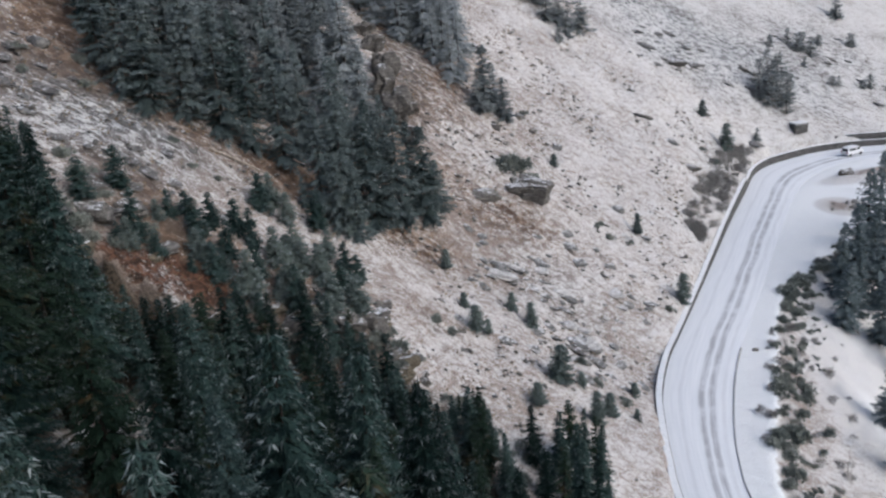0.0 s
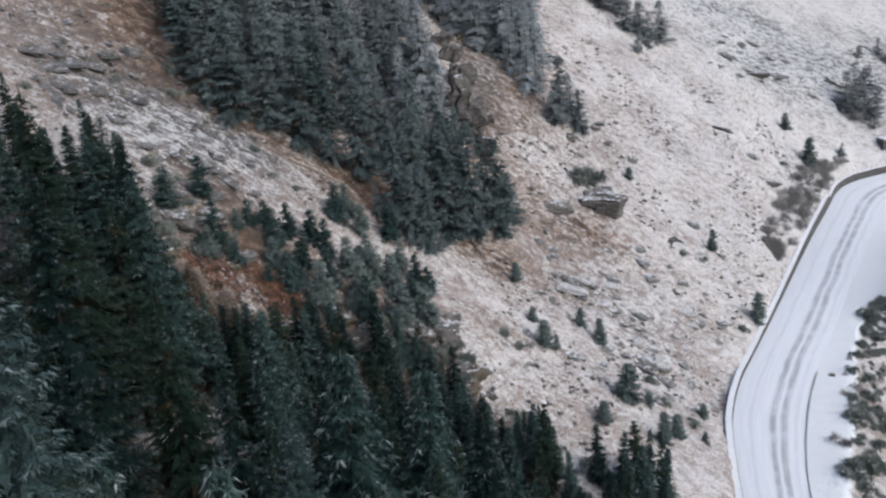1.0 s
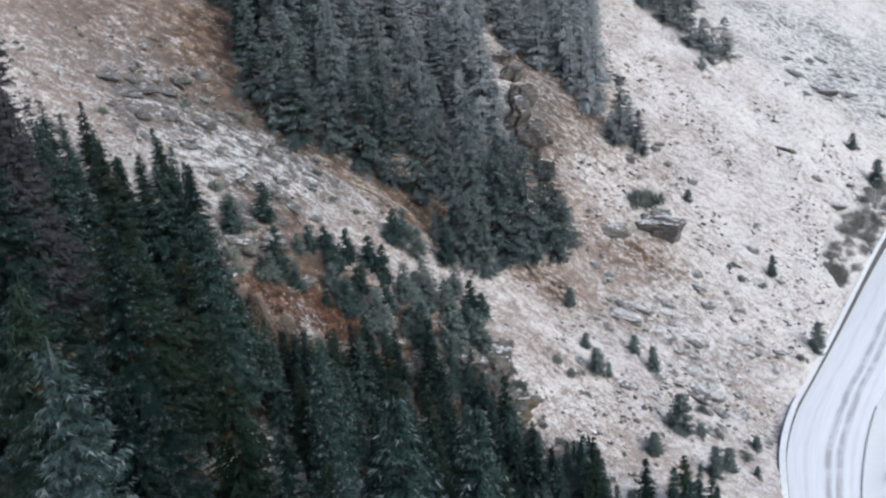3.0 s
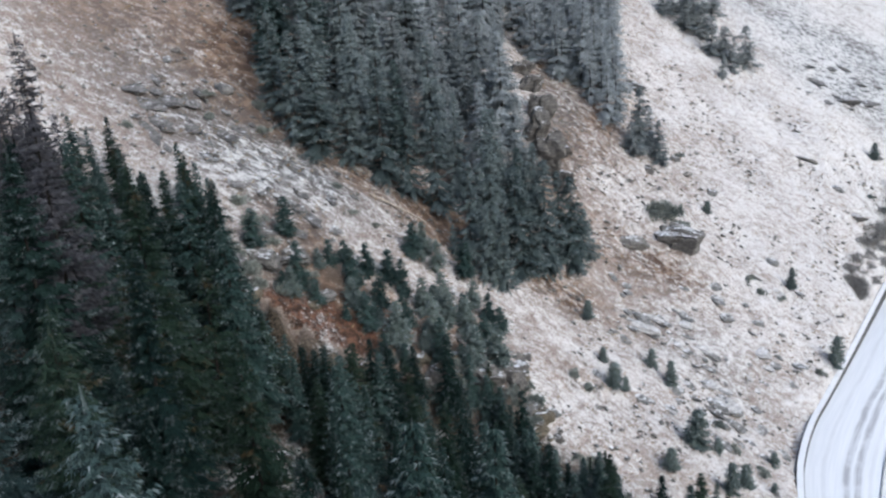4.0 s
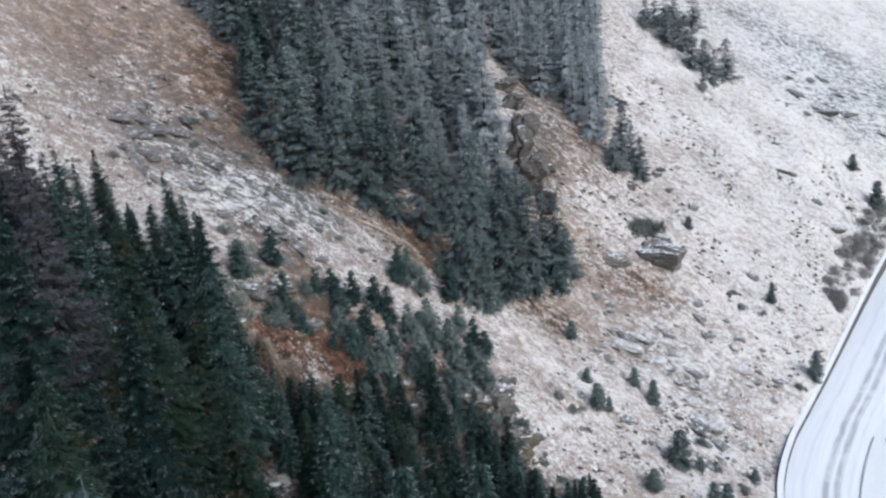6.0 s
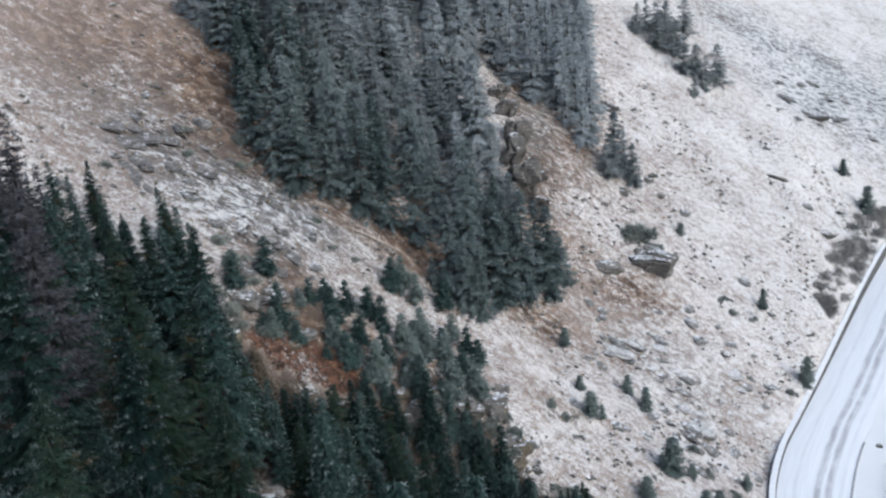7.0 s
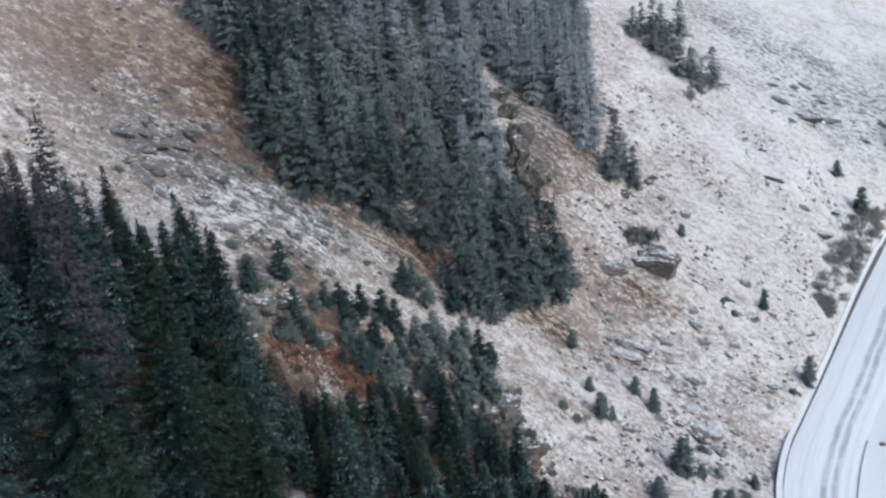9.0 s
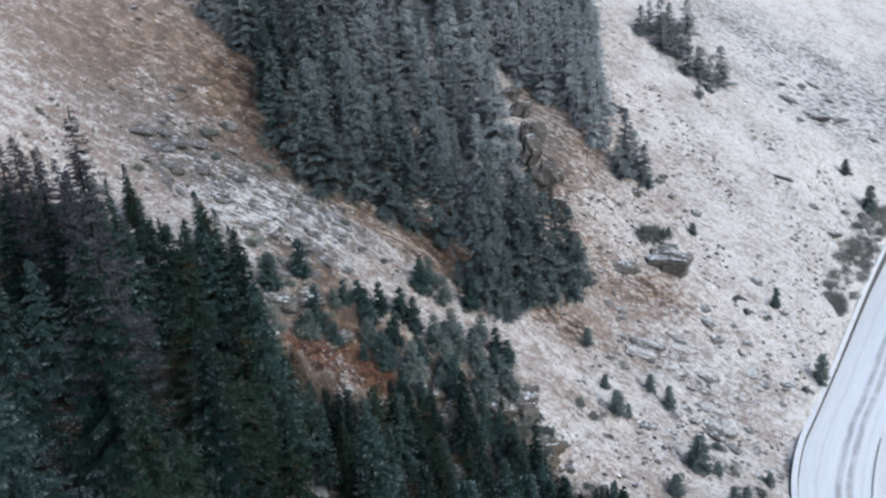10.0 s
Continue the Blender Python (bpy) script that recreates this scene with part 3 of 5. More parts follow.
def conifer(name, seed, height, radius, levels, count, material, label, group, first=0.06, droop=0.35, fill=1.0, fine=1.0, stem=0.013, taper=0.78, wood=None, sprays=6000):
    tree = new(name)
    tagged(tree, label, "tree", group)
    part("trunk", trunk_mesh(height * 0.97, height * stem + 0.03, wood), tree, "dark bark" if wood else "grey-brown bark")
    part("crown", crown_mesh(seed, height, radius, levels, count, material, first, droop, fill, fine, taper, sprays), tree)
    return tree


def stand(kinds, places, seed, sink=0.25):
    """Plants copies of the given trees at (x, y, height); the first of each kind is used itself."""
    rnd = random.Random(seed)
    levels = land(np.array([p[0] for p in places]), np.array([p[1] for p in places]))
    for (x, y, tall), level in zip(places, levels):
        tree, height = kinds[rnd.randrange(len(kinds))]
        size = tall / height
        wide = size * rnd.uniform(0.76, 1.18) * (1.0 if size > 0.7 else 1.15)
        m = pose(x, y, float(level) - sink, rnd.uniform(-2, 2), rnd.uniform(-2, 2), rnd.uniform(0, 360)) @ Matrix.Diagonal((wide, wide, size, 1))
        if tree.get("planted"):
            copy_thing(tree, m @ Matrix.Diagonal((1 / tree.scale.x, 1 / tree.scale.y, 1 / tree.scale.z, 1)))
        else:
            tree["planted"] = 1
            tree.matrix_basis = m


GULLY_TREES_a = (
    (-12.2, 20.2, 17.9), (-2.9, 21.0, 22.0), (-14.5, 24.0, 12.8), (-10.5, 24.8, 16.8),
    (-7.9, 29.6, 13.8), (-29.8, 29.7, 7.8), (-27.1, 32.2, 10.6), (-12.5, 32.2, 15.3),
    (-22.1, 33.2, 12.6), (-31.0, 33.5, 7.7), (-8.1, 34.5, 19.7), (-12.2, 35.8, 11.9),
    (-32.5, 37.2, 12.2), (-4.6, 37.4, 13.8), (-25.5, 37.5, 10.6), (-29.2, 38.0, 9.9),
    (-18.0, 38.4, 14.1), (-12.7, 39.4, 13.4), (-8.3, 39.5, 13.7), (-24.4, 40.7, 9.3),
    (-4.6, 41.0, 10.1), (-28.3, 41.8, 9.1), (-33.3, 42.0, 9.7), (-36.6, 42.2, 11.6),
    (-11.5, 42.5, 11.3), (-15.0, 42.6, 9.3), (-21.8, 42.7, 14.0), (-5.6, 43.6, 18.5),
    (-1.2, 44.0, 11.0), (-29.9, 44.6, 10.9), (-33.1, 45.1, 12.0),
)
GULLY_TREES_b = (
    (-8.6, 45.2, 13.7), (-36.5, 45.6, 10.1), (-12.0, 45.6, 12.5), (-15.0, 46.0, 13.3),
    (-25.7, 46.2, 11.2), (-5.3, 46.2, 14.3), (0.9, 46.6, 14.4), (-2.5, 46.8, 13.0),
    (-22.0, 47.3, 15.6), (-31.1, 47.4, 13.5), (-16.4, 47.6, 9.0), (-10.2, 47.9, 9.3),
    (-33.8, 48.1, 9.8), (9.3, 48.7, 11.6), (-28.2, 48.7, 9.0), (-6.4, 48.8, 10.1),
    (-36.5, 48.9, 8.6), (4.1, 49.0, 10.6), (-0.3, 49.0, 13.3), (-12.9, 49.2, 9.4),
    (6.7, 49.8, 13.7), (-3.4, 49.9, 9.7), (-19.9, 49.9, 7.4), (-30.8, 50.1, 10.6),
    (-23.3, 50.4, 16.6), (-40.5, 50.9, 5.4), (-9.6, 51.1, 13.1), (-34.1, 51.4, 7.9),
    (-15.2, 51.5, 9.0), (-17.0, 51.8, 9.5), (4.2, 51.8, 10.8),
)
GULLY_TREES_c = (
    (8.8, 51.8, 10.6), (-30.3, 51.8, 11.0), (-25.6, 52.2, 10.0), (-4.6, 52.4, 10.1),
    (-12.1, 52.5, 10.5), (-39.1, 52.7, 5.4), (-37.2, 52.8, 5.5), (-7.2, 52.8, 11.9),
    (1.1, 52.9, 9.4), (-29.9, 53.2, 10.2), (-41.3, 53.3, 4.2), (-23.5, 53.5, 8.0),
    (-16.7, 53.6, 8.9), (6.2, 53.7, 9.9), (-1.7, 53.7, 9.0), (-19.8, 54.0, 4.2),
    (10.2, 54.1, 10.3), (-9.5, 54.4, 10.9), (-35.5, 54.8, 5.7), (3.4, 55.2, 7.2),
    (-12.0, 55.2, 8.0), (-27.0, 55.2, 10.0), (-15.5, 55.3, 8.4), (-25.4, 55.5, 4.7),
    (0.8, 55.8, 8.7), (-29.9, 56.1, 7.9), (-4.1, 56.1, 9.3), (6.3, 56.2, 4.7),
    (8.9, 56.2, 8.0), (-37.5, 56.3, 3.1), (-28.5, 56.5, 8.9),
)
GULLY_TREES_d = (
    (-14.8, 56.5, 7.8), (11.4, 56.6, 3.8), (-33.7, 56.6, 7.0), (-27.0, 56.7, 7.1),
    (-9.3, 57.1, 8.0), (-7.2, 57.1, 8.0), (-13.5, 57.3, 8.0), (-5.7, 57.7, 7.0),
    (-29.1, 58.3, 4.7), (7.8, 58.3, 6.5), (-2.7, 58.5, 5.4), (5.9, 58.8, 6.0),
    (11.0, 59.2, 6.6), (-33.4, 59.3, 2.5), (-10.8, 59.6, 7.8), (-6.6, 59.6, 8.0),
    (1.8, 59.6, 3.9), (8.9, 59.9, 6.5), (0.7, 60.5, 2.4), (10.2, 60.7, 5.6),
    (-30.7, 61.2, 4.0), (-9.4, 62.0, 5.6), (11.9, 62.2, 3.0), (-8.1, 62.9, 5.8),
)
NEAR_TREES = ((-19.4, 25.1, 21.7), (-14.3, 18.3, 25.0), (-24.0, 31.2, 22.9), (-21.6, 36.8, 21.1), (-19.4, 31.5, 20.6), (-18.3, 29.8, 15.6), (-1.6, 23.8, 25.3), (-4.1, 30.0, 19.0))
# outlines in the plan of the two stands on the hillside
STEEP_STAND = ((-42.0, 104.0), (-37.1, 93.1), (-34.4, 89.0), (-32.0, 82.4), (-29.9, 79.5), (-26.9, 77.3), (-24.1, 77.6), (-19.5, 80.5), (-15.9, 81.8), (-13.9, 79.3), (-11.0, 78.0), (-7.8, 77.6),
               (-5.6, 82.4), (-2.0, 90.0), (-5.5, 92.5), (-8.6, 95.5), (-9.2, 100.0), (-9.8, 106.0), (-11.0, 114.0), (-12.2, 122.0), (-14.0, 128.0), (-17.0, 136.0), (-45.0, 136.0))
RIDGE_STAND = ((-12.0, 131.3), (-9.6, 125.8), (-4.0, 121.4), (0.6, 120.0), (3.2, 117.2), (4.8, 126.4), (4.6, 138.4), (4.6, 168.0), (-14.0, 168.0), (-13.0, 145.0))
FRINGE_TREES = ((-29.3, 79.5, 9.9), (-26.9, 77.5, 10.7), (-24.9, 77.5, 10.0), (-22.5, 79.6, 8.8), (-19.5, 80.6, 11.9), (-17.2, 81.2, 10.7), (-14.5, 81.9, 10.8), (-11.0, 77.8, 10.2), (-9.3, 76.6, 7.8),
                (-7.8, 76.5, 8.2), (-12.5, 77.2, 3.0), (-6.4, 81.0, 11.7), (-4.0, 84.5, 12.4), (-1.4, 88.0, 10.6), (-0.2, 90.6, 6.0), (-2.6, 87.8, 10.4), (-5.5, 84.6, 11.0), (-9.2, 80.0, 12.0))

RIDGE_FRINGE = ((3.2, 117.5, 9.0), (1.0, 120.2, 10.0), (-3.5, 121.7, 10.0), (4.4, 121.0, 10.0), (-6.6, 123.6, 10.0))


def inside(x, y, outline):
    """Whether a place lies within an outline of the plan."""
    within = False
    for (ax, ay), (bx, by) in zip(outline, outline[1:] + outline[:1]):
        if (ay > y) != (by > y) and x < ax + (bx - ax) * (y - ay) / (by - ay):
            within = not within
    return within


def scattered(outline, gap, low, high, seed, taken=()):
    """Places (x, y, height) by chance within an outline, none nearer to another than the gap."""
    rnd = random.Random(seed)
    xs, ys = [p[0] for p in outline], [p[1] for p in outline]
    found = list(taken)
    for _ in range(9000):
        x, y = rnd.uniform(min(xs), max(xs)), rnd.uniform(min(ys), max(ys))
        if inside(x, y, outline) and all((x - p[0]) ** 2 + (y - p[1]) ** 2 > gap * gap for p in found):
            found.append((x, y, rnd.uniform(low, high)))
    return found[len(taken):]


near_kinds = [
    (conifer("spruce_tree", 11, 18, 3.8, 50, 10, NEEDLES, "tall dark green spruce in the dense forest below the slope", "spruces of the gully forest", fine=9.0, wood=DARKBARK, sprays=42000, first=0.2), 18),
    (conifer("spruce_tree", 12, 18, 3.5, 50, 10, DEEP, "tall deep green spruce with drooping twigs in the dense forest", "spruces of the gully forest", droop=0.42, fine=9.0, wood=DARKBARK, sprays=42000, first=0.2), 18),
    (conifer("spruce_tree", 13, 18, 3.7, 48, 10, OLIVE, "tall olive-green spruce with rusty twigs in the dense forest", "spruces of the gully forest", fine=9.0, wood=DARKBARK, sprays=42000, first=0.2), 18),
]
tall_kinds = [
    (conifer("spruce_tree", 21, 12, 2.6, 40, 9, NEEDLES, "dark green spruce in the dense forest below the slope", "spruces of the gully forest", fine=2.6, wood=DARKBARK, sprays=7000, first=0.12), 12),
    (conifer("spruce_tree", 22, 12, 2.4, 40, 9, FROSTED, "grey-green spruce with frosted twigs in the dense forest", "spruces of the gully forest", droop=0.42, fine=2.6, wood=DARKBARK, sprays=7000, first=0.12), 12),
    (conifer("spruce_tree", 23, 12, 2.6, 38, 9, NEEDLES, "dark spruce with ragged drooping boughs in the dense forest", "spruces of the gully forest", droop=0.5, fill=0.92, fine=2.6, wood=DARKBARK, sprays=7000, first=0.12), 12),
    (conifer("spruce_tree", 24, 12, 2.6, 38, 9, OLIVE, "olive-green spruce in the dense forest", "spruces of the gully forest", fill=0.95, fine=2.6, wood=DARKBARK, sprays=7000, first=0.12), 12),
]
FROST_TREES = ((-11.0, 15.7, 25.6), (-9.2, 28.0, 18.0), (-25.7, 27.0, 20.2))
BANK_TREES = ((-7.0, 61.5, 6.5), (-6.3, 60.4, 7.0), (-8.3, 62.2, 6.0), (-5.4, 60.4, 9.0), (-4.4, 59.2, 7.6), (-2.9, 59.4, 2.9), (-1.6, 58.9, 4.6), (-0.4, 58.4, 3.9), (0.8, 57.8, 6.1), (-4.8, 57.4, 9.0), (-3.0, 57.0, 9.8), (-0.8, 56.4, 9.0), (1.6, 56.2, 8.8), (2.6, 57.6, 5.4), (0.2, 60.2, 2.5), (1.4, 61.6, 2.4), (2.2, 59.8, 3.4), (3.6, 55.6, 6.0))
RIM_TREES = ((-38.3, 59.0, 4.4), (-35.8, 57.0, 5.7), (-35.7, 60.0, 5.3), (-33.4, 57.0, 5.5), (-30.5, 54.0, 9.2), (-30.2, 56.0, 7.6), (-30.3, 60.0, 5.9), (-28.4, 58.0, 6.6), (-26.5, 56.0, 7.6), (-37.4, 55.0, 5.5), (-32.4, 52.0, 8.6), (-27.4, 53.0, 12.9))
gully = BANK_TREES + RIM_TREES + GULLY_TREES_a + GULLY_TREES_b + GULLY_TREES_c + GULLY_TREES_d
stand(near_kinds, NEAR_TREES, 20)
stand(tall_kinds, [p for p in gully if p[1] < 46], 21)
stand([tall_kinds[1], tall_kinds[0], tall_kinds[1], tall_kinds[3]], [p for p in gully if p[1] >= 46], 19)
frosted_kinds = [(conifer("spruce_tree", 14, 25, 5.0, 62, 10, FROSTBLUE, "blue-grey spruce with thickly frosted boughs in the dense forest", "spruces of the gully forest", fine=10.0, wood=DARKBARK, sprays=60000), 25)]
stand(frosted_kinds, FROST_TREES, 16)
white_kinds = [(conifer("spruce_tree", 47, 8, 1.9, 40, 10, FARTREE, "small spruce white with frost in a gap of the forest", "spruces of the gully forest", fine=3.0, wood=DARKBARK, sprays=6000), 8)]
stand(white_kinds, ((-16.7, 40.3, 6.6), (-20.6, 45.2, 3.0)), 48)
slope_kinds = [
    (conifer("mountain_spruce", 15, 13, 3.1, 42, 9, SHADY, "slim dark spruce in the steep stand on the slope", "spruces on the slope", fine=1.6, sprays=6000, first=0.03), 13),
    (conifer("mountain_spruce", 16, 13, 2.9, 42, 9, HAZY, "slim frosted spruce in the steep stand, blue-grey tone painted for mist", "spruces on the slope", droop=0.42, fine=1.6, sprays=6000, first=0.03), 13),
    (conifer("mountain_spruce", 17, 12, 3.0, 40, 9, HAZY, "green spruce with snow on its boughs on the slope, greyed for mist", "spruces on the slope", fill=0.93, fine=1.6, sprays=6000, first=0.03), 12),
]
# trees higher up take paler needles in place of mist in the air
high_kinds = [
    (conifer("mountain_spruce", 25, 13, 3.0, 42, 9, DIM, "slim spruce with frosted tips, high in the steep stand, greyed for mist", "spruces on the slope", fine=1.6, sprays=6000, first=0.03), 13),
    (conifer("mountain_spruce", 26, 13, 2.8, 42, 9, MISTY, "spruce with frosted tips high in the steep stand, paled for mist", "spruces on the slope", droop=0.42, fine=1.6, sprays=6000, first=0.03), 13),
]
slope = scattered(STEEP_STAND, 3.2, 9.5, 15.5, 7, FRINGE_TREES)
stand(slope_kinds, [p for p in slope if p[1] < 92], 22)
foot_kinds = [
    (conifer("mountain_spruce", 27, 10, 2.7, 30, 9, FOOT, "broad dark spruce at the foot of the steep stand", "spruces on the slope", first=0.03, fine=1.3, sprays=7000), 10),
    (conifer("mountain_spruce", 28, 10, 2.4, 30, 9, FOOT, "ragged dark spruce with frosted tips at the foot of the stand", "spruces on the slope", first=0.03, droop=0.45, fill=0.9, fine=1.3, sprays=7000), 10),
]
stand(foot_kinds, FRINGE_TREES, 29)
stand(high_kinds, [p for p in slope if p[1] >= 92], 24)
# ridge trees: mist is put into the needle colour
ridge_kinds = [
    (conifer("frosted_spruce", 18, 11, 2.7, 26, 8, MISTY, "slim frosted spruce on the far ridge, grey tone painted for mist", "spruces on the ridge", sprays=4000), 11),
    (conifer("frosted_spruce", 19, 11, 2.4, 26, 8, MISTY, "slim drooping spruce on the far ridge, paled for mist", "spruces on the ridge", droop=0.42, sprays=4000), 11),
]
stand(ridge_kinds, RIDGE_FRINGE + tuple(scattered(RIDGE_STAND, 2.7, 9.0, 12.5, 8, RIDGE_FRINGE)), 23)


def bare_earth(x, y):
    """Whether a place lies on the torn patch of rusty earth."""
    return abs(x + 19.5) < 3.8 and abs(y - 57.2 - 0.4 * (x + 19.5)) < 1.3


def strewn(seed, count, box, low, high, line=None, near=-1e9, far=1e9):
    """Places (x, y, size) spread by chance within a box of the plan, between two distances from a line."""
    rng = np.random.default_rng(seed)
    x, y = rng.uniform(box[0], box[1], count * 12), rng.uniform(box[2], box[3], count * 12)
    if line is not None:
        d = side_of(x, y, line)
        keep = (d > near) & (d < far)
        x, y = x[keep], y[keep]
    size = low + (high - low) * rng.random(len(x)) ** 2
    return [(float(a), float(b), float(c)) for a, b, c in zip(x[:count], y[:count], size[:count])]


# ---- single young conifers and shrubs on the slope ----
young = conifer("young_spruce", 31, 4, 1.36, 34, 12, YOUNG, "small dark green young spruce on the snowy slope", "young spruces on the slope", first=0.03, droop=0.15, taper=0.5, sprays=3500)
young_grey = conifer("young_spruce", 32, 4, 1.28, 34, 12, YOUNG, "small frosted young spruce on the snowy slope", "young spruces on the slope", first=0.03, droop=0.2, taper=0.46, sprays=3500)
SINGLE_TREES = ((0.2, 81.3, 2.2), (1.6, 75.3, 1.7), (2.5, 72.3, 2.7), (3.6, 72.7, 1.6), (6.4, 79.3, 2.4), (8.2, 78.1, 3.1), (9.9, 70.2, 4.0), (25.4, 104.9, 3.0),
                (28.7, 95.7, 4.2), (50.6, 145.6, 5.2), (48.4, 152.3, 3.2), (17.7, 74.5, 1.7), (16.7, 69.1, 1.6), (15.7, 111.0, 1.8), (12.4, 66.2, 3.4), (14.0, 68.0, 2.6), (7.2, 65.5, 2.2), (11.9, 71.0, 1.7))
TERRACE_TREES = ((-21.9, 58.9, 4.0), (-18.7, 62.9, 3.2), (-18.0, 65.0, 3.0), (-16.5, 66.1, 3.0), (-15.3, 65.7, 3.4), (-20.5, 63.1, 2.4), (-14.6, 72.6, 3.6), (-13.4, 72.4, 2.8),
                 (-11.2, 74.4, 3.6), (-8.7, 70.3, 2.6), (-13.5, 65.5, 3.4), (-11.7, 66.4, 3.0), (-16.5, 62.9, 3.2), (-24.0, 63.2, 3.2), (-10.0, 70.5, 2.8), (-7.6, 69.8, 2.6),
                 (-18.3, 60.8, 2.6), (-15.5, 71.8, 3.2), (-8.5, 76.8, 4.6), (-14.6, 62.6, 3.4), (-12.4, 63.4, 3.8), (-10.2, 66.8, 3.4), (-8.8, 67.0, 3.0), (-25.6, 60.2, 3.0),
                 (-17.0, 60.0, 3.0), (-14.8, 60.4, 4.0), (-11.6, 61.6, 4.4), (-9.4, 63.8, 4.0), (-7.4, 65.6, 3.6), (-19.6, 64.4, 2.2))
THICKET_TREES = ((66.5, 166.5, 7.5), (68.3, 168.5, 8.5), (65.2, 164.6, 6.5), (67.4, 164.8, 6.0), (69.4, 166.2, 6.5), (64.2, 167.4, 6.5), (66.8, 169.8, 8.0), (68.6, 163.9, 4.5), (70.6, 168.2, 5.5), (63.6, 164.8, 4.5))
BUSH_TREES = ((79.7, 192.1, 4.0), (81.1, 190.3, 4.4), (84.4, 190.5, 4.6), (82.6, 191.8, 4.2), (74.0, 188.0, 2.8), (97.5, 200.2, 3.6), (98.8, 201.4, 3.0), (84.8, 180.1, 2.6), (86.6, 181.0, 2.8), (95.1, 184.9, 3.0),
              (80.5, 184.5, 2.6), (93.0, 183.5, 2.2), (88.5, 196.5, 2.6))
EDGE_TREES = ((-21.0, 51.6, 7.2), (-19.8, 52.4, 7.0), (-22.4, 52.4, 7.6), (-22.0, 50.6, 8.0), (-18.9, 51.8, 8.0), (-18.4, 52.9, 8.0), (-17.0, 54.8, 8.0), (-15.9, 55.6, 7.8), (-22.4, 50.6, 8.0), (-14.7, 57.0, 6.0), (-13.0, 58.2, 6.0), (-18.4, 50.6, 7.0), (-16.4, 53.0, 7.0), (-22.2, 48.4, 9.0), (-17.6, 47.6, 8.0), (-21.9, 45.6, 8.5))
FAR_TREES = ((17.7, 160.6, 5.2), (20.2, 161.2, 4.8), (15.9, 163.4, 5.4), (23.4, 170.2, 6.0), (14.0, 161.9, 4.5), (19.9, 167.2, 5.3), (23.9, 158.8, 4.5), (99.0, 211.6, 6.5), (60.0, 156.0, 2.2), (21.6, 156.4, 6.0), (22.9, 151.0, 3.6), (25.3, 154.8, 5.6), (27.7, 158.6, 6.4),
             (19.4, 162.8, 6.5), (18.1, 165.1, 6.5), (20.8, 161.5, 5.5), (6.4, 114.2, 4.0), (24.0, 157.5, 5.0))
VALLEY_TREES = ((59.8, 112.7, 14.4), (54.2, 104.6, 13.6), (50.9, 101.7, 11.9), (64.3, 118.4, 14.4), (56.4, 102.0, 13.6), (52.5, 99.1, 11.9), (49.2, 96.2, 10.2), (53.6, 95.5, 11.0),
                (46.5, 78.9, 11.0), (43.0, 70.2, 10.2), (58.0, 107.5, 12.8), (62.0, 110.0, 13.6), (55.0, 91.0, 11.0), (48.0, 73.0, 11.0))
LEFT_TREES = ((-37.7, 91.4, 7.0), (-39.5, 92.5, 6.0), (-36.2, 89.0, 4.0))
stand([(young, 4), (young_grey, 4)], [(x, y, 0.98 * tall) for x, y, tall in SINGLE_TREES], 31, 0.1)
terrace_kinds = [
    (conifer("young_spruce", 36, 4, 1.5, 28, 10, YOUNG, "bushy dark young spruce on the rocky terrace", "young spruces on the terrace", first=0.02, droop=0.2, fine=1.4, taper=0.6, sprays=4000), 4),
    (conifer("young_spruce", 37, 4, 1.35, 28, 10, FROSTED, "bushy frosted young spruce on the rocky terrace", "young spruces on the terrace", first=0.02, droop=0.25, fine=1.4, taper=0.6, sprays=4000), 4),
]
stand(terrace_kinds, [(x, y, 1.05 * tall) for x, y, tall in TERRACE_TREES], 36, 0.1)
stand(tall_kinds, EDGE_TREES, 39)
# far trees, bushes and thicket: haze lightens the needle colour itself
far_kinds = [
    (conifer("frosted_spruce", 38, 6, 2.5, 20, 8, FARTREE, "bushy frosted spruce on the far snowy hillside, greyed for haze", "spruces on the far hillside", first=0.02, droop=0.3, sprays=3500), 6),
    (conifer("frosted_spruce", 39, 6, 2.1, 20, 8, FARTREE, "green spruce on the far snowy hillside, greyed for haze", "spruces on the far hillside", first=0.02, droop=0.3, sprays=3500), 6),
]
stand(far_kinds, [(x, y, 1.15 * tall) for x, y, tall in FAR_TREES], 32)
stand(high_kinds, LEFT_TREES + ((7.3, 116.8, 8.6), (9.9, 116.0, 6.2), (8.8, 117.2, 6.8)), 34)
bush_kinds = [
    (conifer("frosted_bush", 61, 5, 2.1, 17, 9, FARTREE, "rounded frosted young conifer among stones on the far hillside, greyed for haze", "bushy conifers on the far hillside", first=0.02, droop=0.1, taper=0.42, sprays=3000), 5),
    (conifer("frosted_bush", 62, 5, 1.8, 17, 8, FARTREE, "ragged green young conifer on the far hillside, greyed for haze", "bushy conifers on the far hillside", first=0.02, droop=0.15, fill=0.85, taper=0.5, sprays=3000), 5),
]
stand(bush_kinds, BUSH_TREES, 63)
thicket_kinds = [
    (conifer("grey_tree", 64, 7, 2.3, 20, 8, FARTREE, "dense frosted tree in the thicket above the hut, greyed for haze", "thicket above the hut", first=0.02, droop=0.15, fill=0.85, taper=0.5, sprays=3500), 7),
    (conifer("grey_tree", 65, 7, 2.0, 20, 8, FARTREE, "ragged grey-brown tree in the thicket above the hut, paled for haze", "thicket above the hut", first=0.05, droop=0.05, fill=0.7, taper=0.45, sprays=3500), 7),
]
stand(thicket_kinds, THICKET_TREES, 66)
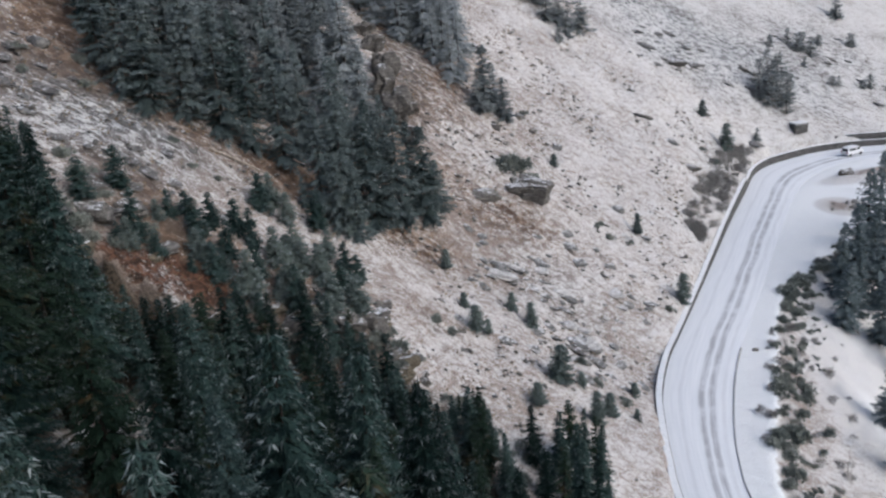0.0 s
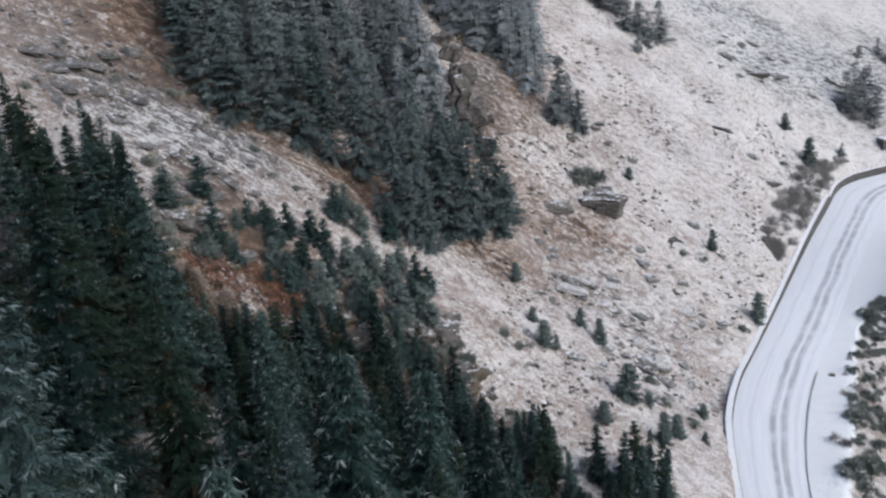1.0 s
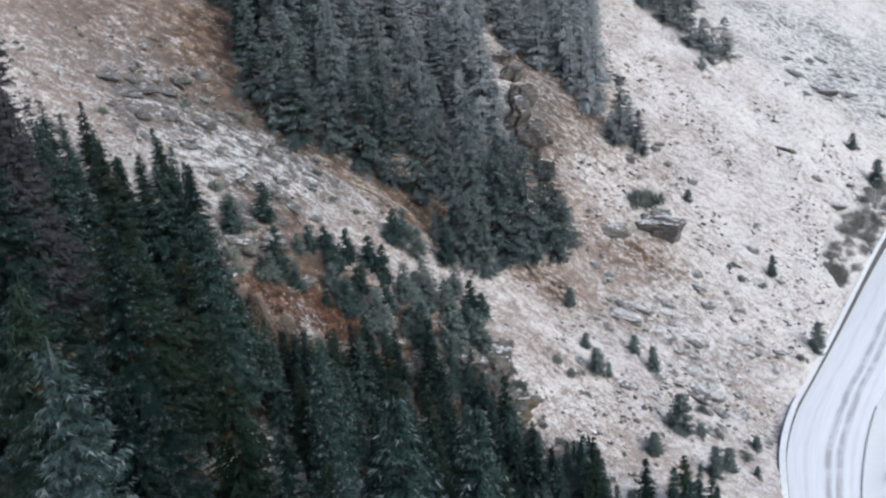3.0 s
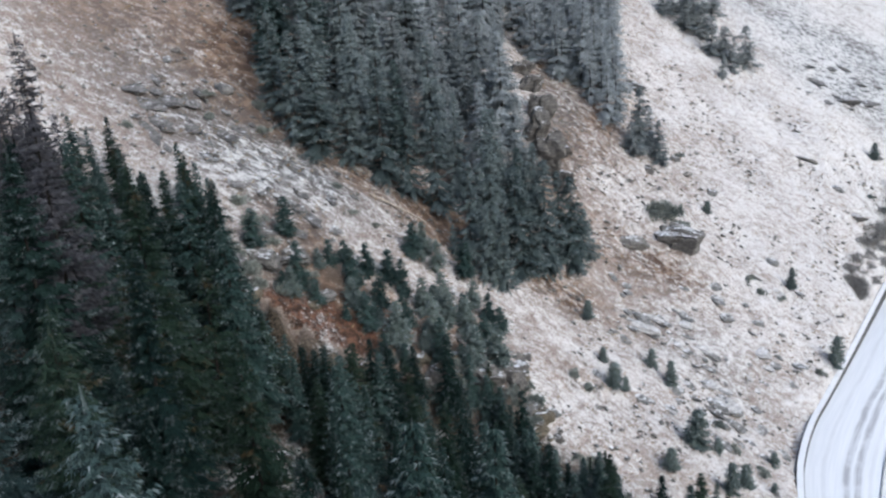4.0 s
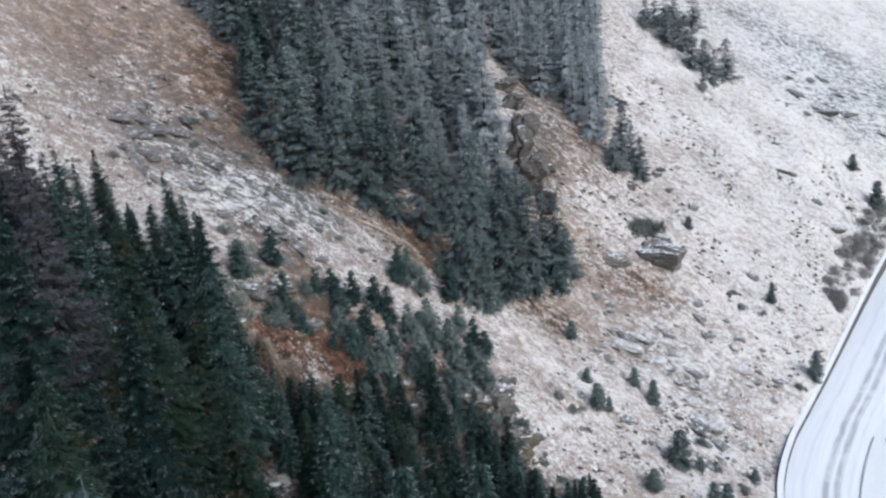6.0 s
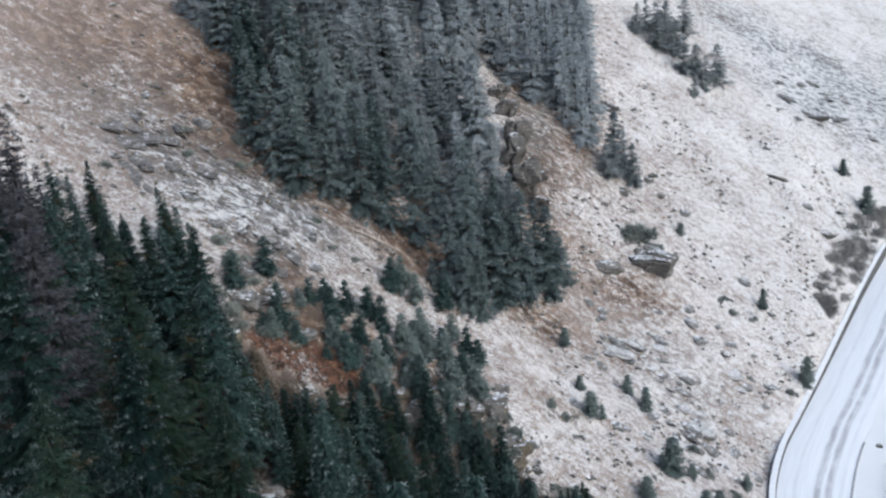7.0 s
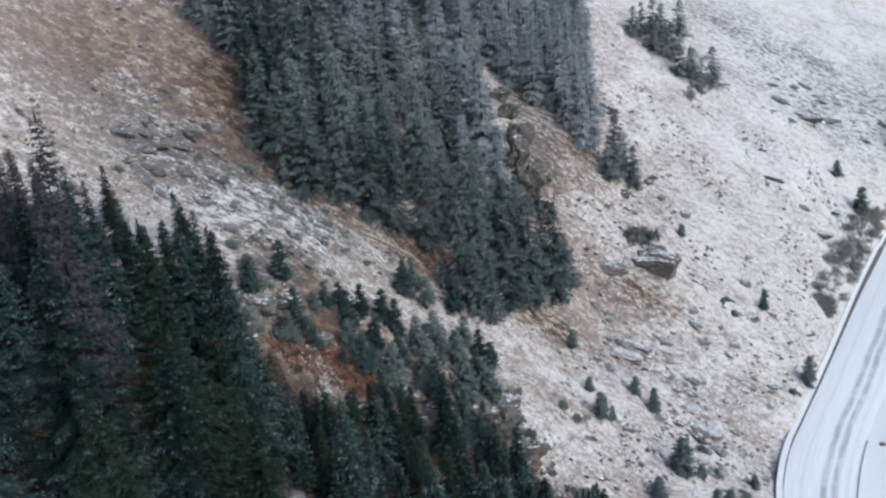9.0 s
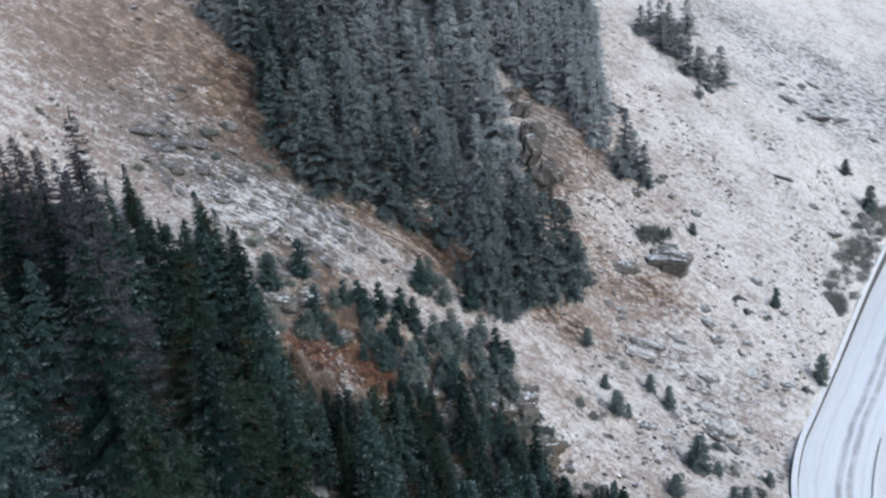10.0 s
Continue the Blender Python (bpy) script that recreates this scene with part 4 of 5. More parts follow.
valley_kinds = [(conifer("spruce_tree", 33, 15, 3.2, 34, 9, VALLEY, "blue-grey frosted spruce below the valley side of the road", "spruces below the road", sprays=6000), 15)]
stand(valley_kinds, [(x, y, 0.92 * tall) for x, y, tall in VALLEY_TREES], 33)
larch = [(conifer("larch_tree", 35, 25, 2.9, 60, 8, LARCH, "bare grey larch standing above the forest", "larches", first=0.35, droop=0.22, fill=0.8, fine=5.0, stem=0.006, taper=0.7, wood=DARKBARK, sprays=16000), 25)]
bare_larch = [(conifer("larch_tree", 45, 14, 2.6, 40, 8, LARCH, "leafless dark grey larch among the spruces of the forest edge", "larches", first=0.12, droop=0.15, fine=3.0, wood=DARKBARK, sprays=7000), 14)]
stand(bare_larch, ((-34.6, 47.0, 13.4), (-30.6, 44.5, 16.4), (-39.2, 52.0, 9.6), (-32.6, 46.0, 14.2), (-37.0, 50.0, 10.8), (-35.4, 53.0, 9.0), (-40.2, 56.0, 6.0), (-41.5, 54.0, 7.5), (-37.6, 54.6, 7.6)), 46)
stand(larch, ((-26.4, 37.0, 25.0),), 35)


stand(terrace_kinds, [p for p in strewn(148, 18, (-24, -15, 57.2, 62.5), 1.3, 3.0, np.array(SCARP), -7.0, -0.4) if not bare_earth(p[0], p[1])], 38, 0.1)
stand(terrace_kinds, strewn(146, 20, (-18, -6, 58, 70), 1.8, 3.4, np.array(SCARP), -7.5, -0.3), 37, 0.1)


def shrub_mesh(seed, material, count=420, flat=0.7, thin=0.05, spray=0.28):
    """A low shrub about a metre in radius: short fine sprays on a few arching stems."""
    rnd = random.Random(seed)
    verts, faces = [], []
    stems = []
    for _ in range(9):
        a, r = rnd.uniform(0, 6.28), rnd.uniform(0.1, 0.75)
        stems.append((Vector((math.cos(a) * r, math.sin(a) * r, 0)), rnd.uniform(0.5, 1.0) * flat * (1.15 - 0.6 * r), rnd.uniform(0.22, 0.42)))
    for _ in range(count):
        foot, tall, wide = rnd.choice(stems)
        up = rnd.random()
        a = rnd.uniform(0, 6.28)
        ring = wide * math.sqrt(max(0.0, 1 - up * up)) * rnd.uniform(0.5, 1.0)
        base = foot + Vector((math.cos(a) * ring, math.sin(a) * ring, tall * up))
        d = Vector((math.cos(a), math.sin(a), 0.5 + up + rnd.uniform(-0.4, 0.4))).normalized()
        side = d.cross(Vector((rnd.uniform(-1, 1), rnd.uniform(-1, 1), 0.3))).normalized() * (thin * rnd.uniform(0.6, 1.3))
        k = len(verts)
        verts.extend((base - side, base + side, base + d * (spray * rnd.uniform(0.5, 1.2))))
        faces.append((k, k + 1, k + 2))
    return mesh_of("shrub", verts, faces, material)


def plant_shrubs(name, meshes, places, label, group, seed):
    rnd = random.Random(seed)
    levels = land(np.array([p[0] for p in places]), np.array([p[1] for p in places]))
    for (x, y, size), level in zip(places, levels):
        ob = new(name, meshes[rnd.randrange(len(meshes))])
        ob.matrix_basis = pose(x, y, float(level) - 0.05, rnd.uniform(-8, 8), rnd.uniform(-8, 8), rnd.uniform(0, 360)) @ Matrix.Diagonal((size, size, size * rnd.uniform(0.75, 1.1), 1))
        tagged(ob, label, "shrub", group)


pine_meshes = [shrub_mesh(s, JUNIPER, 560, 0.95, 0.05, 0.34) for s in (41, 42, 43)]
bare_meshes = [shrub_mesh(s, TWIGS, 300, 1.0, 0.026, 0.5) for s in (44, 45)]
plant_shrubs("dwarf_pine", pine_meshes, strewn(46, 120, (28, 62, 60, 113), 0.5, 1.5, LEVEL_LINE, 0.2, 3.2) + strewn(47, 80, (28, 62, 60, 113), 0.35, 0.9, LEVEL_LINE, 0.0, 6.0),
             "dark green dwarf pine shrub on the snowy bank below the road", "dwarf pines below the road", 47)
plant_shrubs("bare_shrub", bare_meshes, strewn(48, 85, (28, 64, 60, 115), 0.4, 1.0, LEVEL_LINE, -0.8, 8.0),
             "leafless grey-brown shrub in the snow below the road", "bare shrubs below the road", 49)
plant_shrubs("bare_shrub", bare_meshes, strewn(50, 120, (34, 58, 112, 152), 0.8, 1.6, HILL_LINE, -5.0, -1.0) + strewn(58, 26, (60, 84, 126, 148), 0.4, 0.9, LEVEL_LINE, -9.0, -1.0),
             "leafless grey-brown shrub on the cut bank above the road", "bare shrubs above the road", 51)
plant_shrubs("heather_shrub", pine_meshes, ((0.2, 69.5, 0.7), (-1.2, 70.0, 0.9), (9.0, 104.6, 2.2), (10.6, 105.4, 2.0), (11.4, 104.0, 1.6), (19.8, 101.9, 0.9), (20.9, 100.6, 0.8),
                                            (26.4, 93.0, 0.8), (23.4, 101.5, 0.8), (46.0, 137.5, 1.0), (44.0, 138.5, 0.8), (13.8, 73.0, 0.8), (12.6, 75.8, 0.7), (16.0, 71.5, 0.9),
                                            (-15.6, 74.0, 1.3), (-14.4, 74.8, 1.2), (-20.6, 71.4, 0.7), (-22.6, 73.6, 0.7), (-18.8, 72.0, 0.6), (-34.6, 76.0, 0.8), (-33.4, 73.0, 0.7),
                                            (-30.6, 78.4, 1.0), (-29.4, 75.4, 0.9), (-37.8, 66.0, 0.7), (-26.2, 62.4, 1.2), (-27.6, 63.6, 1.0), (6.9, 118.0, 1.0), (13.0, 121.0, 0.8)),
             "dark low shrub in the thin snow of the slope", "low shrubs on the slope", 52)
plant_shrubs("bare_shrub", bare_meshes, strewn(53, 65, (-44, 30, 62, 140), 0.3, 0.7, HILL_LINE, -70.0, -2.0),
             "small leafless brown shrub on the slope", "bare shrubs on the slope", 54)


# ---- rocks ----
def rock_mesh(seed, size, material, cuts=9, rough=0.10, detail=3, blocks=0.0, faces=()):
    """A boulder: a ball chiselled by chance planes, stretched to size."""
    rnd = random.Random(seed)
    bm = bmesh.new()
    bmesh.ops.create_icosphere(bm, subdivisions=detail, radius=1)
    planes = []
    for _ in range(cuts):
        d = Vector((rnd.gauss(0, 1), rnd.gauss(0, 1), rnd.gauss(0, 0.8))).normalized()
        planes.append((d, rnd.uniform(0.5, 0.85)))
    planes.append((Vector((rnd.uniform(-0.3, 0.3), rnd.uniform(-0.3, 0.3), 1)).normalized(), 0.55))
    planes += [(Vector(d).normalized(), far) for d, far in faces]
    for v in bm.verts:
        for d, far in planes:
            over = v.co.dot(d) - far
            if over > 0:
                v.co -= d * over
        v.co += v.co.normalized() * (rough * noise.noise(v.co * 2.6 + Vector((seed, 0, 0))))
        v.co = Vector((v.co.x * size[0], v.co.y * size[1], v.co.z * size[2]))
        if blocks:
            cell = noise.cell(Vector((v.co.x * 0.8 + v.co.z * 0.35 + seed, v.co.y * 0.7, v.co.z * 0.9)))
            v.co += v.co.normalized() * (blocks * (cell - 0.3)) + v.co.normalized() * (0.4 * blocks * noise.noise(v.co * 1.1))
    return from_bmesh("boulder", bm, material)


def set_rock(name, me, x, y, turn, tilt=(0, 0), sink=0.3, label="", group=""):
    ob = new(name, me)
    ob.matrix_basis = pose(x, y, ground_z(x, y) - sink, tilt[0], tilt[1], turn)
    return tagged(ob, label, "rock", group)


NEAR_BOULDERS = (
        (62, 5.6, 97.2, (2.2, 1.5, 1.1), 10, (0, 12), 0.1), 
        (64, 13.1, 79.6, (1.5, 0.9, 0.5), -20, (0, 18), 0.0), (65, 14.6, 80.2, (1.2, 0.8, 0.5), -10, (0, 20), 0.0), (66, 7.8, 73.8, (0.7, 0.6, 0.5), 0, (0, 10), 0.0),
        (67, 10.7, 90.6, (1.5, 0.8, 0.5), -30, (0, 18), 0.0), (68, 13.1, 86.9, (1.4, 0.9, 0.45), -15, (0, 18), 0.0), (69, 23.0, 107.8, (1.4, 0.9, 0.7), -20, (0, 16), 0.0))
FAR_BOULDERS = (
        (70, 34.0, 137.4, (2.0, 1.1, 0.6), -10, (0, 16), 0.0), (71, 40.0, 130.6, (2.2, 1.1, 0.7), -25, (0, 16), 0.0), (72, 37.5, 133.8, (1.6, 1.1, 0.6), -25, (0, 16), 0.0),
        (73, 6.0, 86.6, (1.7, 0.9, 0.5), -35, (0, 20), 0.0), (74, 19.6, 95.4, (1.1, 0.8, 0.4), -15, (0, 16), 0.0), (75, 46.2, 164.0, (3.8, 1.7, 1.0), -10, (0, 8), 0.1),
        (76, -33.8, 78.2, (1.0, 0.8, 0.8), 20, (0, 10), 0.0), (77, 17.0, 116.5, (1.2, 0.9, 0.6), 0, (0, 14), 0.0), (78, 12.2, 119.6, (0.9, 0.7, 0.6), 0, (0, 14), 0.0))
for seed, x, y, size, turn, tilt, sink in NEAR_BOULDERS + FAR_BOULDERS:
    set_rock("boulder", rock_mesh(seed, size, BOULDER if size[0] > 1.9 else ROCK), x, y, turn, tilt, sink, "grey schist boulder with snow on top, half sunk in the slope", "boulders on the slope")
tagged(set_rock("boulder", rock_mesh(61, (3.7, 2.7, 2.6), BOULDER, 3, 0.12, 4, 0.3, (((-0.25, -0.15, 1), 0.5), ((0.35, -1, -0.25), 0.5), ((1, -0.1, -0.1), 0.7), ((-1, -0.6, 0.1), 0.75))), 10.7, 100.8, -22, (0, 8), -0.5),
       "large dark schist boulder with a snowy slanting top on the slope", "rock", "boulders on the slope")
ledge_meshes = [rock_mesh(150 + i, s, LEDGE, 10, 0.08, 3, 0.15) for i, s in enumerate(((2.2, 0.8, 0.5), (1.8, 0.7, 0.45), (1.5, 0.9, 0.4)))]
rnd = random.Random(155)
for x, y, size in strewn(156, 46, (-40, -19, 61, 79), 0.6, 1.4) + strewn(157, 26, (40, 66, 152, 176), 0.7, 1.7) + strewn(158, 20, (74, 100, 176, 204), 0.7, 1.6):
    set_rock("rock_ledge", ledge_meshes[rnd.randrange(3)], x, y, rnd.uniform(-45, -15), (rnd.uniform(-6, 6), rnd.uniform(14, 26)), 0.1,
             "long grey ledge of layered rock showing through the snow", "ledges on the slope").scale = (size * 1.2, size, size * 0.55)
for seed, x, y, size, turn, tilt, sink in (
        (81, -25.0, 59.6, (2.4, 1.3, 0.9), -20, (0, 15), 0.0), (82, -22.8, 61.8, (2.3, 1.2, 0.8), -12, (0, 15), 0.0), (83, -23.6, 60.4, (1.6, 1.0, 0.8), -5, (0, 10), 0.0),
        (84, -26.2, 57.4, (1.4, 1.0, 1.1), -25, (0, 8), 0.0), (85, -12.0, 58.9, (1.4, 1.0, 1.0), 10, (0, 6), -0.2), (86, -17.6, 43.0, (1.8, 1.2, 2.0), 15, (0, 6), -1.0),
        (87, -14.4, 60.4, (1.4, 1.0, 0.8), 0, (0, 10), 0.0), (88, -20.2, 60.0, (1.0, 0.8, 0.6), 0, (0, 10), 0.0), (89, -34.6, 55.0, (2.2, 1.5, 1.6), -10, (0, 14), -0.5),
        (90, -37.5, 55.5, (1.8, 1.2, 1.3), 20, (0, 14), -0.5), (99, -36.0, 52.0, (1.6, 1.2, 1.5), 40, (0, 14), -0.8)):
    set_rock("rock_slab", rock_mesh(seed, size, BOULDER if seed < 84 else LEDGE, 11, 0.1, 3, 0.2), x, y, turn, tilt, sink, "pale layered rock slab with snow at the forest edge", "rock slabs at the forest edge")
for seed, x, y, size, turn, tilt, sink in (
        (91, -4.6, 99.6, (2.4, 2.2, 4.4), -10, (0, 8), -1.6), (92, -2.6, 98.4, (1.8, 1.8, 2.8), 25, (0, 12), -0.4), (93, -5.8, 104.0, (1.8, 2.6, 3.6), -15, (0, 12), -1.2),
        (94, -5.4, 108.6, (1.6, 3.0, 3.0), -30, (0, 12), -0.8), (95, -6.6, 113.6, (1.5, 3.2, 2.6), -25, (0, 12), -0.4), (101, -3.0, 104.4, (1.8, 1.8, 1.7), 10, (0, 14), 0.0),
        (109, -8.0, 118.0, (1.2, 2.8, 1.8), -20, (0, 12), 0.0), (110, -6.6, 95.4, (2.0, 1.8, 4.2), 40, (0, 10), -1.4), (111, 7.2, 133.5, (2.4, 0.9, 0.8), -35, (0, 12), 0.0)):
    set_rock("crag", rock_mesh(seed, size, CRAG, 9, 0.07, 4, 0.45), x, y, turn, tilt, sink, "dark blocky crag with patches of snow on its ledges", "crags")
for seed, x, y, size, turn, tilt, sink in (
        (96, -5.6, 68.6, (1.3, 1.0, 0.9), 10, (0, 10), 0.1), (97, -8.8, 63.6, (2.4, 1.8, 2.2), -15, (0, 14), 0.3), (98, -6.4, 65.6, (2.0, 1.5, 1.8), 30, (0, 14), 0.2),
        (107, 8.0, 112.6, (1.2, 1.0, 0.9), 0, (0, 14), 0.1), (108, -12.0, 60.6, (1.8, 1.3, 1.5), 0, (0, 12), 0.2)):
    set_rock("crag", rock_mesh(seed, size, CRAG, 8, 0.12, 3, 0.4), x, y, turn, tilt, sink, "dark blocky rock jutting from the broken bank", "crags")
for seed, x, y, size, turn in ((161, -20.0, 44.6, (0.9, 0.7, 0.6), 20), (162, -20.9, 42.2, (1.0, 0.7, 0.5), -30), (163, -20.3, 47.6, (0.7, 0.6, 0.7), 60), (164, -19.4, 43.2, (0.6, 0.5, 0.5), 10)):
    set_rock("boulder", rock_mesh(seed, size, KERB), x, y, turn, (0, 8), 0.0, "pale snow-dusted boulder in a gap of the forest", "boulders in the forest gap")
scarp_line = even_line(SCARP, 46)
rnd = random.Random(140)
outcrop_meshes = [rock_mesh(141 + i, s, MOSSY if i % 2 else BOULDER, 10, 0.14) for i, s in enumerate(((1.1, 0.8, 0.9), (1.4, 0.9, 0.7), (0.8, 0.7, 0.9), (1.2, 1.0, 1.1)))]
for px, py in list(scarp_line[6:-5]) * 2:
    x, y, size = px + rnd.uniform(-1.2, 1.2), py - rnd.uniform(-3.2, 2.2), rnd.uniform(0.4, 1.1)
    if bare_earth(x, y):
        continue
    set_rock("outcrop", outcrop_meshes[rnd.randrange(4)], x, y, rnd.uniform(0, 360), (rnd.uniform(-15, 15), rnd.uniform(0, 20)), 0.25,
             "dark outcrop of rock in the broken bank above the forest", "outcrops in the broken bank").scale = (size, size, size)
bank_spots = [(px + rnd.uniform(-1.5, 1.5), py + rnd.uniform(-3.0, 4.5), rnd.uniform(0.4, 1.0)) for px, py in list(scarp_line[5:-4]) * 3]
plant_shrubs("heather_shrub", pine_meshes, [p for p in bank_spots if not bare_earth(p[0], p[1])],
             "dark low shrub on the broken bank above the forest", "low shrubs on the broken bank", 145)
tagged(set_rock("boulder", rock_mesh(102, (2.0, 1.4, 1.3), MOSSY), 71.5, 143.6, 30, (0, 0), 0.1), "brown rock on the island inside the bend", "rock", "boulders beside the road")
tagged(set_rock("boulder", rock_mesh(103, (0.55, 0.5, 0.4), MOSSY), 33.8, 85.2, 30, (0, 0), 0.05), "small brown stone beside the road", "rock", "boulders beside the road")
stone_meshes = [rock_mesh(110 + i, s, ROCK, 8, 0.08, 2) for i, s in enumerate(((0.8, 0.45, 0.28), (0.6, 0.5, 0.3), (0.9, 0.4, 0.22), (0.5, 0.4, 0.35)))]
FLAT_STONES = ((5.9, 85.6, 2.8), (7.4, 88.0, 1.6), (10.5, 89.6, 1.9), (13.8, 87.2, 2.0), (18.2, 93.4, 1.7), (19.1, 91.4, 2.3), (19.6, 89.7, 2.0), (12.0, 87.2, 1.9), (14.1, 82.8, 1.4),
               (14.1, 80.7, 2.4), (12.3, 78.0, 2.6), (7.5, 73.5, 1.4), (10.2, 78.3, 1.8), (12.4, 82.5, 1.7), (17.5, 85.5, 1.9), (23.4, 102.6, 1.9), (20.7, 103.2, 1.3), (9.2, 85.9, 2.0),
               (10.9, 84.1, 1.5), (16.9, 86.7, 1.4), (9.6, 80.2, 1.5), (8.0, 81.7, 1.2))
slab_meshes = [rock_mesh(170 + i, s, LEDGE if i == 1 else SLAB, 7, 0.1, 3, 0.12) for i, s in enumerate(((1.0, 0.6, 0.26), (1.0, 0.36, 0.2), (1.0, 0.66, 0.28), (1.0, 0.5, 0.24)))]
rnd = random.Random(171)
for x, y, size in FLAT_STONES:
    set_rock("flat_stone", slab_meshes[rnd.randrange(4)], x, y, rnd.uniform(-45, -5), (rnd.uniform(-8, 8), rnd.uniform(10, 24)), 0.08,
             "flat pale schist stone with a dark edge in thin snow", "flat stones on the slope").scale = (0.72 * size, 0.72 * size, 0.72 * size)
rnd = random.Random(120)
STONES = strewn(121, 170, (-40, 44, 64, 165), 0.4, 1.3, HILL_LINE, -75.0, -1.5) + strewn(122, 120, (2, 26, 72, 98), 0.5, 1.7, HILL_LINE, -60.0, -2.0) + strewn(123, 24, (-36, -18, 60, 77), 0.4, 1.0)
for x, y, size in STONES:
    set_rock("stone", stone_meshes[rnd.randrange(4)], x, y, rnd.uniform(-50, 10), (rnd.uniform(-8, 8), rnd.uniform(12, 30)), 0.03,
             "grey schist stone lying in the thin snow", "stones on the slope").scale = (size, size, size * 0.6)


plant_shrubs("heather_shrub", pine_meshes, [p for p in strewn(149, 30, (-26, -8, 57, 68), 0.4, 1.0, np.array(SCARP), -6.0, 0.6) if not bare_earth(p[0], p[1])],
             "dark low shrub among the rocks of the terrace", "low shrubs on the terrace", 150)


def scree(seed, count):
    """Splinters of stone, too many to count, in one mesh."""
    rnd = random.Random(seed)
    spots = strewn(seed, count, (-46, 52, 60, 150), 0.07, 0.34, HILL_LINE, -90.0, -1.0)
    heights = land(np.array([p[0] for p in spots]), np.array([p[1] for p in spots]))
    verts, faces = [], []
    for (x, y, size), z in zip(spots, heights):
        m = pose(x, y, z + 0.1 * size, rnd.uniform(-10, 10), rnd.uniform(5, 30), rnd.uniform(-60, 20))
        k = len(verts)
        for cx, cy, cz in ((-1, -0.6, -0.4), (1, -0.5, -0.4), (0.9, 0.6, -0.4), (-0.8, 0.5, -0.4), (-0.7, -0.4, 0.25), (0.6, -0.5, 0.3), (0.7, 0.4, 0.2), (-0.6, 0.45, 0.3)):
            verts.append(m @ Vector((cx * size * rnd.uniform(0.7, 1.2), cy * size * rnd.uniform(0.7, 1.2), cz * size)))
        for f in ((0, 3, 2, 1), (4, 5, 6, 7), (0, 1, 5, 4), (1, 2, 6, 5), (2, 3, 7, 6), (3, 0, 4, 7)):
            faces.append(tuple(k + i for i in f))
    return tagged(new("scree", mesh_of("scree", verts, faces, BOULDER)), "grey stone splinters scattered over the slope", "scree", kind="stuff")


scree(131, 5200)


def grass(seed, count):
    """Tufts of dry grass in one mesh."""
    rnd = random.Random(seed)
    spots = strewn(seed, count, (-50, 55, 58, 160), 0.18, 0.5, HILL_LINE, -90.0, -0.8)
    heights = land(np.array([p[0] for p in spots]), np.array([p[1] for p in spots]))
    verts, faces = [], []
    for (x, y, size), z in zip(spots, heights):
        for _ in range(5):
            a = rnd.uniform(0, 6.28)
            base = Vector((x + rnd.uniform(-0.15, 0.15), y + rnd.uniform(-0.15, 0.15), z))
            side = Vector((math.cos(a), math.sin(a), 0)) * (0.09 * size)
            lean = Vector((rnd.uniform(-0.2, 0.9), rnd.uniform(-0.6, 0.3), rnd.uniform(0.3, 0.8)))
            k = len(verts)
            verts.extend((base - side, base + side, base + lean * size))
            faces.append((k, k + 1, k + 2))
    return tagged(new("dry_grass", mesh_of("dry_grass", verts, faces, GRASS)), "tufts of dry straw-coloured grass in the snow", "grass", kind="stuff")


grass(132, 15000)


# ---- the fallen log ----
def fallen_log(a, b, radius):
    a, b = Vector(a), Vector(b)
    length = (b - a).length
    rnd = random.Random(5)
    verts, faces = [], []
    for i in range(13):
        s = i / 12
        r = radius * (1 - 0.45 * s)
        sag = Vector((0, 0, 0.12 * math.sin(3.1 * s) + rnd.uniform(-0.02, 0.02)))
        for k in range(8):
            t = 2 * math.pi * k / 8
            verts.append((r * math.cos(t), length * s, r * math.sin(t) + sag.z))
    for i in range(12):
        for k in range(8):
            m = (k + 1) % 8
            faces.append((i * 8 + k, i * 8 + m, i * 8 + 8 + m, i * 8 + 8 + k))
    faces += [tuple(range(8)), tuple(reversed(range(96, 104)))]
    ob = new("fallen_log", mesh_of("fallen_log", verts, faces, OLDWOOD, True))
    ob.matrix_basis = Matrix.Translation(a) @ (b - a).to_track_quat("Y", "Z").to_matrix().to_4x4()
    return tagged(ob, "grey weathered trunk lying on the slope below the spruces", "log")


fallen_log((-20.2, 76.4, ground_z(-20.2, 76.4) + 0.15), (-15.2, 78.2, ground_z(-15.2, 78.2) + 0.2), 0.16)


# ---- the hut above the wall ----
def small_hut(x, y, turn):
    hut = new("concrete_hut")
    hut.matrix_basis = pose(x, y, ground_z(x, y) - 0.2, 0, 0, turn)
    body = part("body", from_bmesh("body", box_bmesh((2.8, 1.8, 1.7), 0.04), WALL), hut, "grey concrete walls")
    body.location = (0, 0, 0.85)
    roof = part("roof", from_bmesh("roof", box_bmesh((3.1, 2.1, 0.22), 0.08), KERB), hut, "flat slab roof under snow")
    roof.location = (0, 0, 1.80)
    snow = part("snow_cap", from_bmesh("snow_cap", box_bmesh((3.0, 2.0, 0.16), 0.06), PAINT), hut, "white snow")
    snow.location = (0, 0, 1.98)
    return tagged(hut, "small grey concrete hut with snow on its flat roof", "hut")


small_hut(70.0, 161.0, 15)


